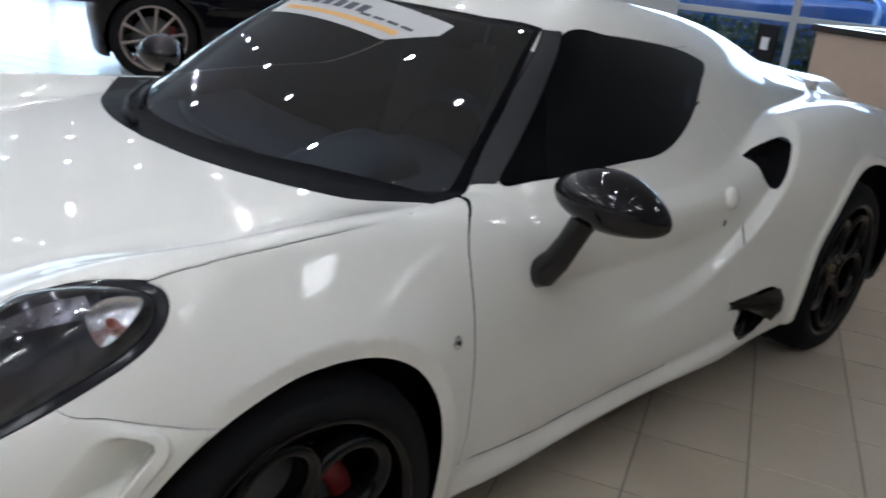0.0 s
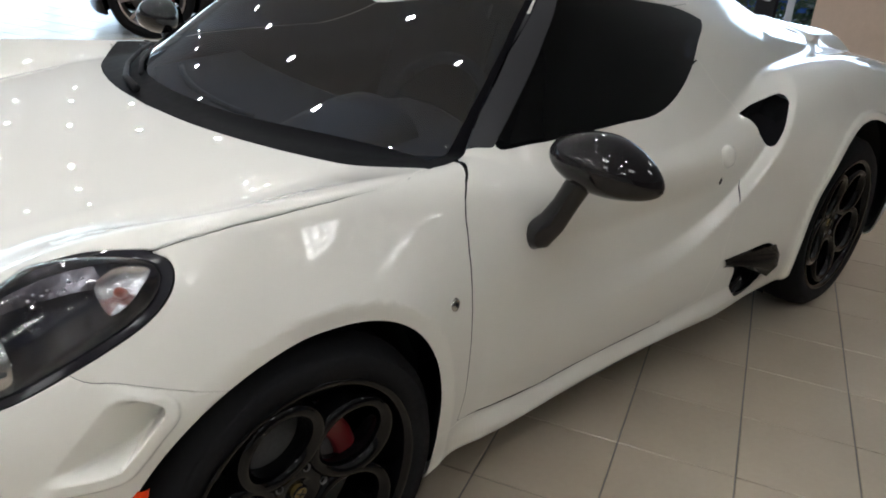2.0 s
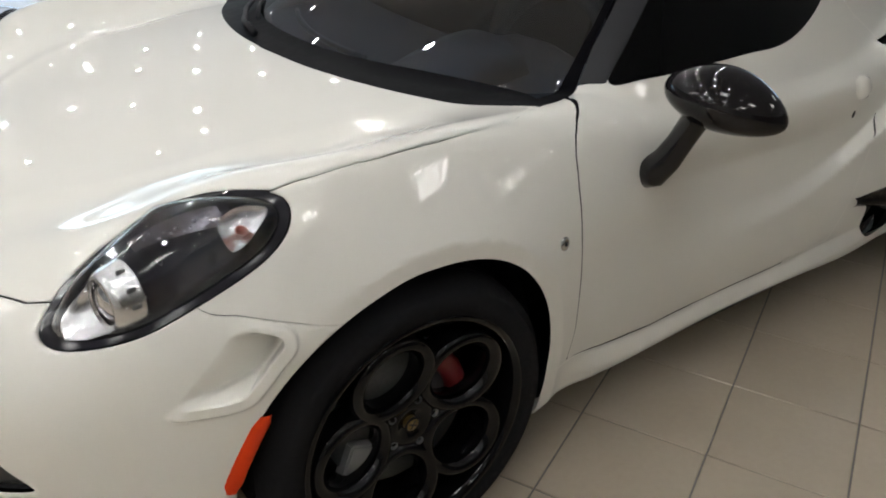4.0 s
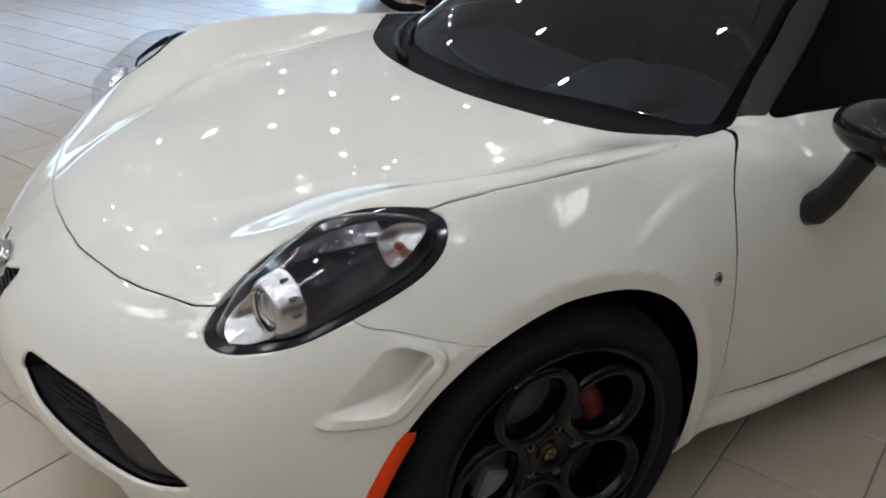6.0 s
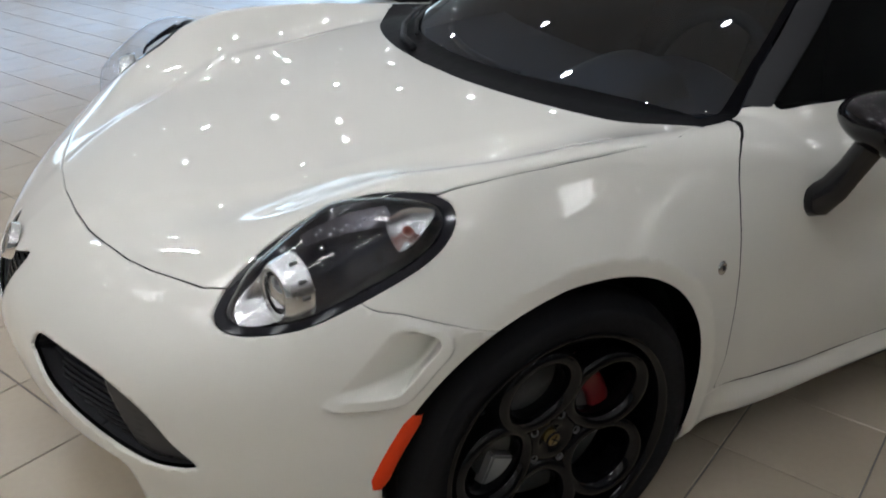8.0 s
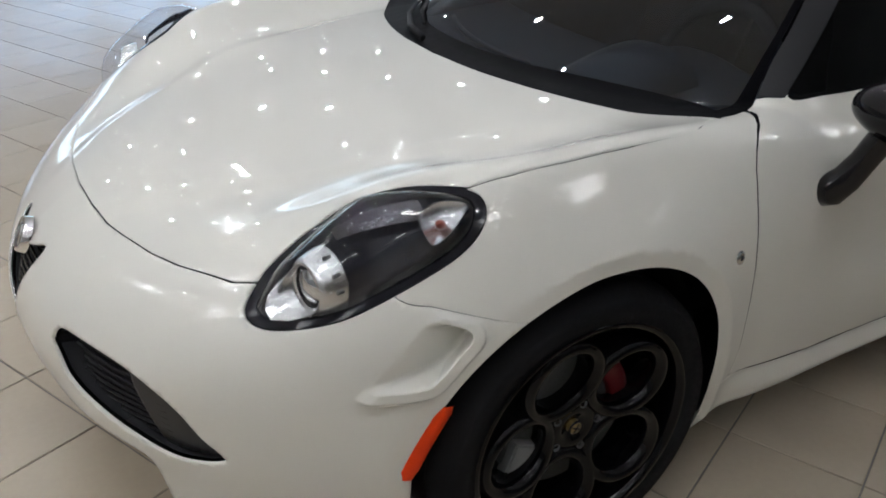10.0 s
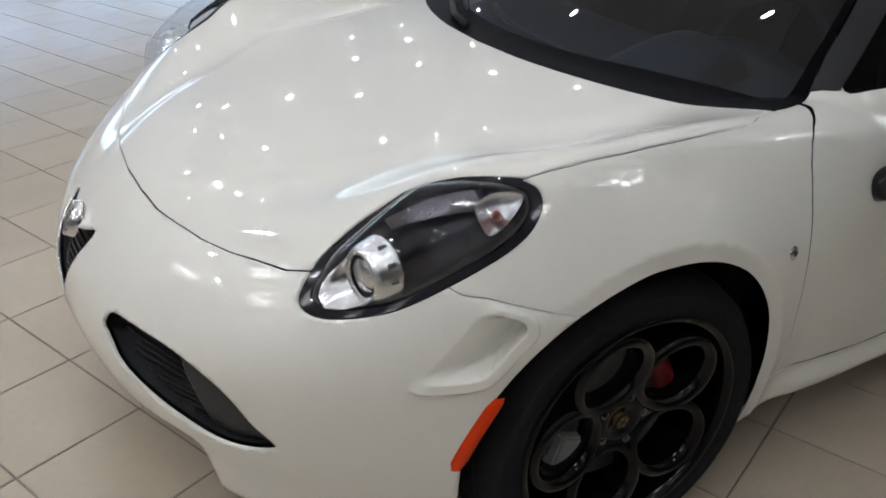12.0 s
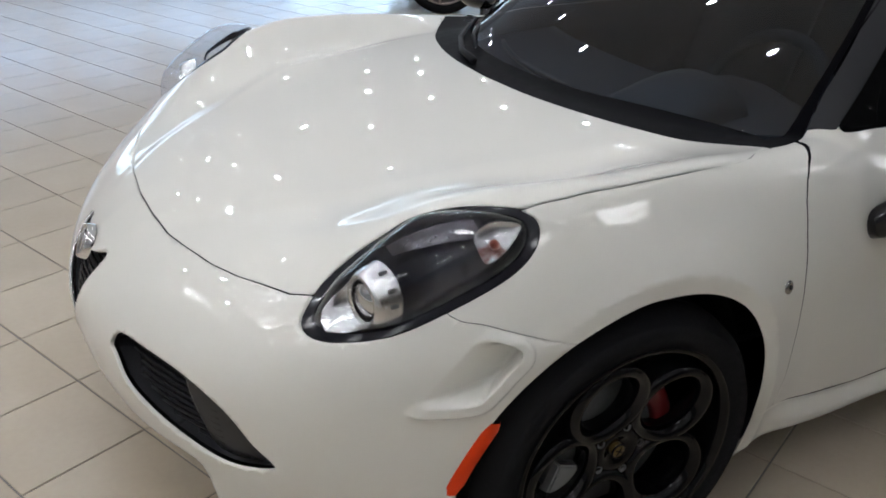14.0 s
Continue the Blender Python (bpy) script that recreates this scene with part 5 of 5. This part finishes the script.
def both_sides(v, f):
    bm = bmesh.new()
    for s in (1, -1):
        bv = {i: bm.verts.new(v[i] * (1, s, 1)) for i in np.unique(f)}
        for q in f:
            bm.faces.new([bv[i] for i in (q if s > 0 else q[::-1])])
    bmesh.ops.remove_doubles(bm, verts=[w for w in bm.verts if abs(w.co.y) < 1e-4], dist=1e-4)
    return bm


part("body", both_sides(ov, of[~glass]), BLACK_PAINT, coupe)
part("window", both_sides(ov, of[glass]), GLOSS_BLACK, coupe)
for s in (-1, 1):
    bm = bmesh.new()
    rows = []
    for i in range(9):
        y = -s * (0.52 + 0.034 * i)
        rows.append([bm.verts.new((first(lambda t: other_field(t, np.full_like(t, -abs(y)), np.full_like(t, z)), -1.4, 0.0) - 0.006, y, z)) for z in np.linspace(0.74, 0.86, 4)])
    for p, q in zip(rows, rows[1:]):
        for j in range(3):
            bm.faces.new((p[j], p[j + 1], q[j + 1], q[j]))
    bmesh.ops.recalc_face_normals(bm, faces=bm.faces)
    part("tail_lamp", bm, RED_LAMP, coupe, "red tail lamp")
    for cx, cz in OTHER_WHEELS:
        hub = empty("wheel", Matrix.Translation((cx, s * 0.90, cz)) @ (Matrix.Rotation(math.pi, 4, "Z") if s > 0 else Matrix()))
        hub.parent = coupe
        part("tyre", lathe([(0.24, 0.25), (0.24, 0.32), (0.21, 0.345), (0.03, 0.345), (0.004, 0.325), (-0.002, 0.29), (0.006, 0.262)], 64), RUBBER, hub)
        part("rim", lathe([(0.004, 0.266), (-0.004, 0.262), (0.0, 0.250), (0.02, 0.246), (0.20, 0.235)], 64), ALLOY, hub)
        part("brake_disc", lathe([(0.09, 0.05), (0.088, 0.17), (0.11, 0.17)], 40), DISC_GREY, hub)
        part("caliper", box((0.05, 0.06, 0.16), (0.15, 0.075, 0.02), 0.01), RED_CALIPER, hub)
        part("hub_cap", lathe([(0.004, 0.0), (0.006, 0.03), (0.02, 0.045), (0.06, 0.05)], 24), ALLOY, hub)
        for k in range(10):
            t = 2 * math.pi * k / 10 + 0.2
            spoke = [Vector((r * math.cos(t), 0.012 + 0.012 * (1 - r / 0.25), r * math.sin(t))) for r in (0.03, 0.10, 0.18, 0.252)]
            part("spoke", tube(spoke, [0.014, 0.012, 0.012, 0.016], 6), ALLOY, hub)

# outside: paved ground, hedge, a parked blue car
ASPHALT = material("concrete_paving", (0.30, 0.30, 0.29), 0.85, spread=0.2, grain=60, bump=0.4)
ground = part("ground", box((400, 400, 0.1), (0, 0, -0.30)), ASPHALT, None, "pale concrete car park outside", smooth=False)
tagged(ground, category="ground", kind="structure")
LEAF = material("hedge_leaf", (0.045, 0.09, 0.03), 0.6, spread=0.5, grain=6)


def leaves(count, size, place, name, mat, parent=None):
    """Many small bent leaves, each two triangles, about given places."""
    bm = bmesh.new()
    for _ in range(count):
        p, up = place()
        side = Vector((random.uniform(-1, 1), random.uniform(-1, 1), random.uniform(-0.4, 0.4))).normalized()
        way = (up + 0.8 * side).normalized()
        wide = way.cross(Vector((random.random(), random.random(), random.random()))).normalized() * size * 0.35
        a, b, c, d = (bm.verts.new(q) for q in (p, p + way * size * 0.5 + wide, p + way * size, p + way * size * 0.5 - wide))
        bm.faces.new((a, b, c, d))
    return part(name, bm, mat, parent, smooth=False)


def in_hedge():
    u, v, z = random.uniform(10.6, 11.6), random.uniform(-6.0, 3.5), random.uniform(-0.25, 0.62) + random.uniform(0, 0.12)
    return ROOM @ Vector((u, v, z)), Vector((0, 0, 0.6))


hedge = leaves(9000, 0.09, in_hedge, "hedge", LEAF)
tagged(hedge, "low clipped green hedge outside the window", "hedge", kind="stuff")
BLUE = material("blue_car_paint", (0.035, 0.10, 0.28), 0.25, coat=1.0)
parked = empty("parked_car", ROOM @ Matrix.Translation((14.5, -2.25, -0.25)) @ Matrix.Rotation(math.radians(96), 4, "Z") @ Matrix.Diagonal((1.2, 1.05, 1.42, 1)), "tall blue car parked outside beyond the hedge", "car")
part("body", both_sides(ov, of[~glass]), BLUE, parked)
part("window", both_sides(ov, of[glass]), GLOSS_BLACK, parked)
for s in (-1, 1):
    part("tail_lamp", box((0.06, 0.22, 0.12), (-0.49, s * 0.62, 0.80), 0.02), RED_LAMP, parked)
    for cx, cz in OTHER_WHEELS:
        part("wheel", lathe([(0.0, 0.0), (0.0, 0.24), (0.01, 0.33), (0.05, 0.345), (0.2, 0.345)], 32), RUBBER, parked).location = (cx, -0.9 if s < 0 else 0.7, cz)

# potted plant beside the walkway
pot = empty("potted_plant", Matrix.Translation((1.80, -1.79, 0)), "leafy green plant in a round dark pot on the floor", "plant")
part("pot", lathe([(0.0, 0.0), (0.0, 0.13), (0.02, 0.14), (0.26, 0.18), (0.28, 0.19), (0.28, 0.17), (0.24, 0.165), (0.24, 0.0)], 40, "z"), MATT_BLACK, pot)
part("stem", tube([(0, 0, 0.24), (0.01, 0.0, 0.45), (0.0, 0.02, 0.7)], [0.016, 0.013, 0.008], 8), material("stem_bark", (0.10, 0.07, 0.04), 0.8), pot)
PLANT = material("plant_leaf", (0.03, 0.10, 0.025), 0.4, spread=0.3, grain=20)
for k in range(26):
    t = k * 2.4
    rise = 0.30 + 0.018 * k
    out = 0.34 - 0.006 * k
    bm = bmesh.new()
    rows = []
    for i in range(7):
        u = i / 6
        mid = Vector((math.cos(t) * (0.02 + out * u), math.sin(t) * (0.02 + out * u), rise + 0.16 * u - 0.26 * u * u))
        wide = Vector((-math.sin(t), math.cos(t), 0)) * 0.05 * math.sin(math.pi * min(u + 0.04, 1)) ** 0.8
        rows.append([bm.verts.new(mid - wide), bm.verts.new(mid + Vector((0, 0, -0.008))), bm.verts.new(mid + wide)])
    for p, q in zip(rows, rows[1:]):
        for j in range(2):
            bm.faces.new((p[j], p[j + 1], q[j + 1], q[j]))
    part("leaf", bm, PLANT, pot)
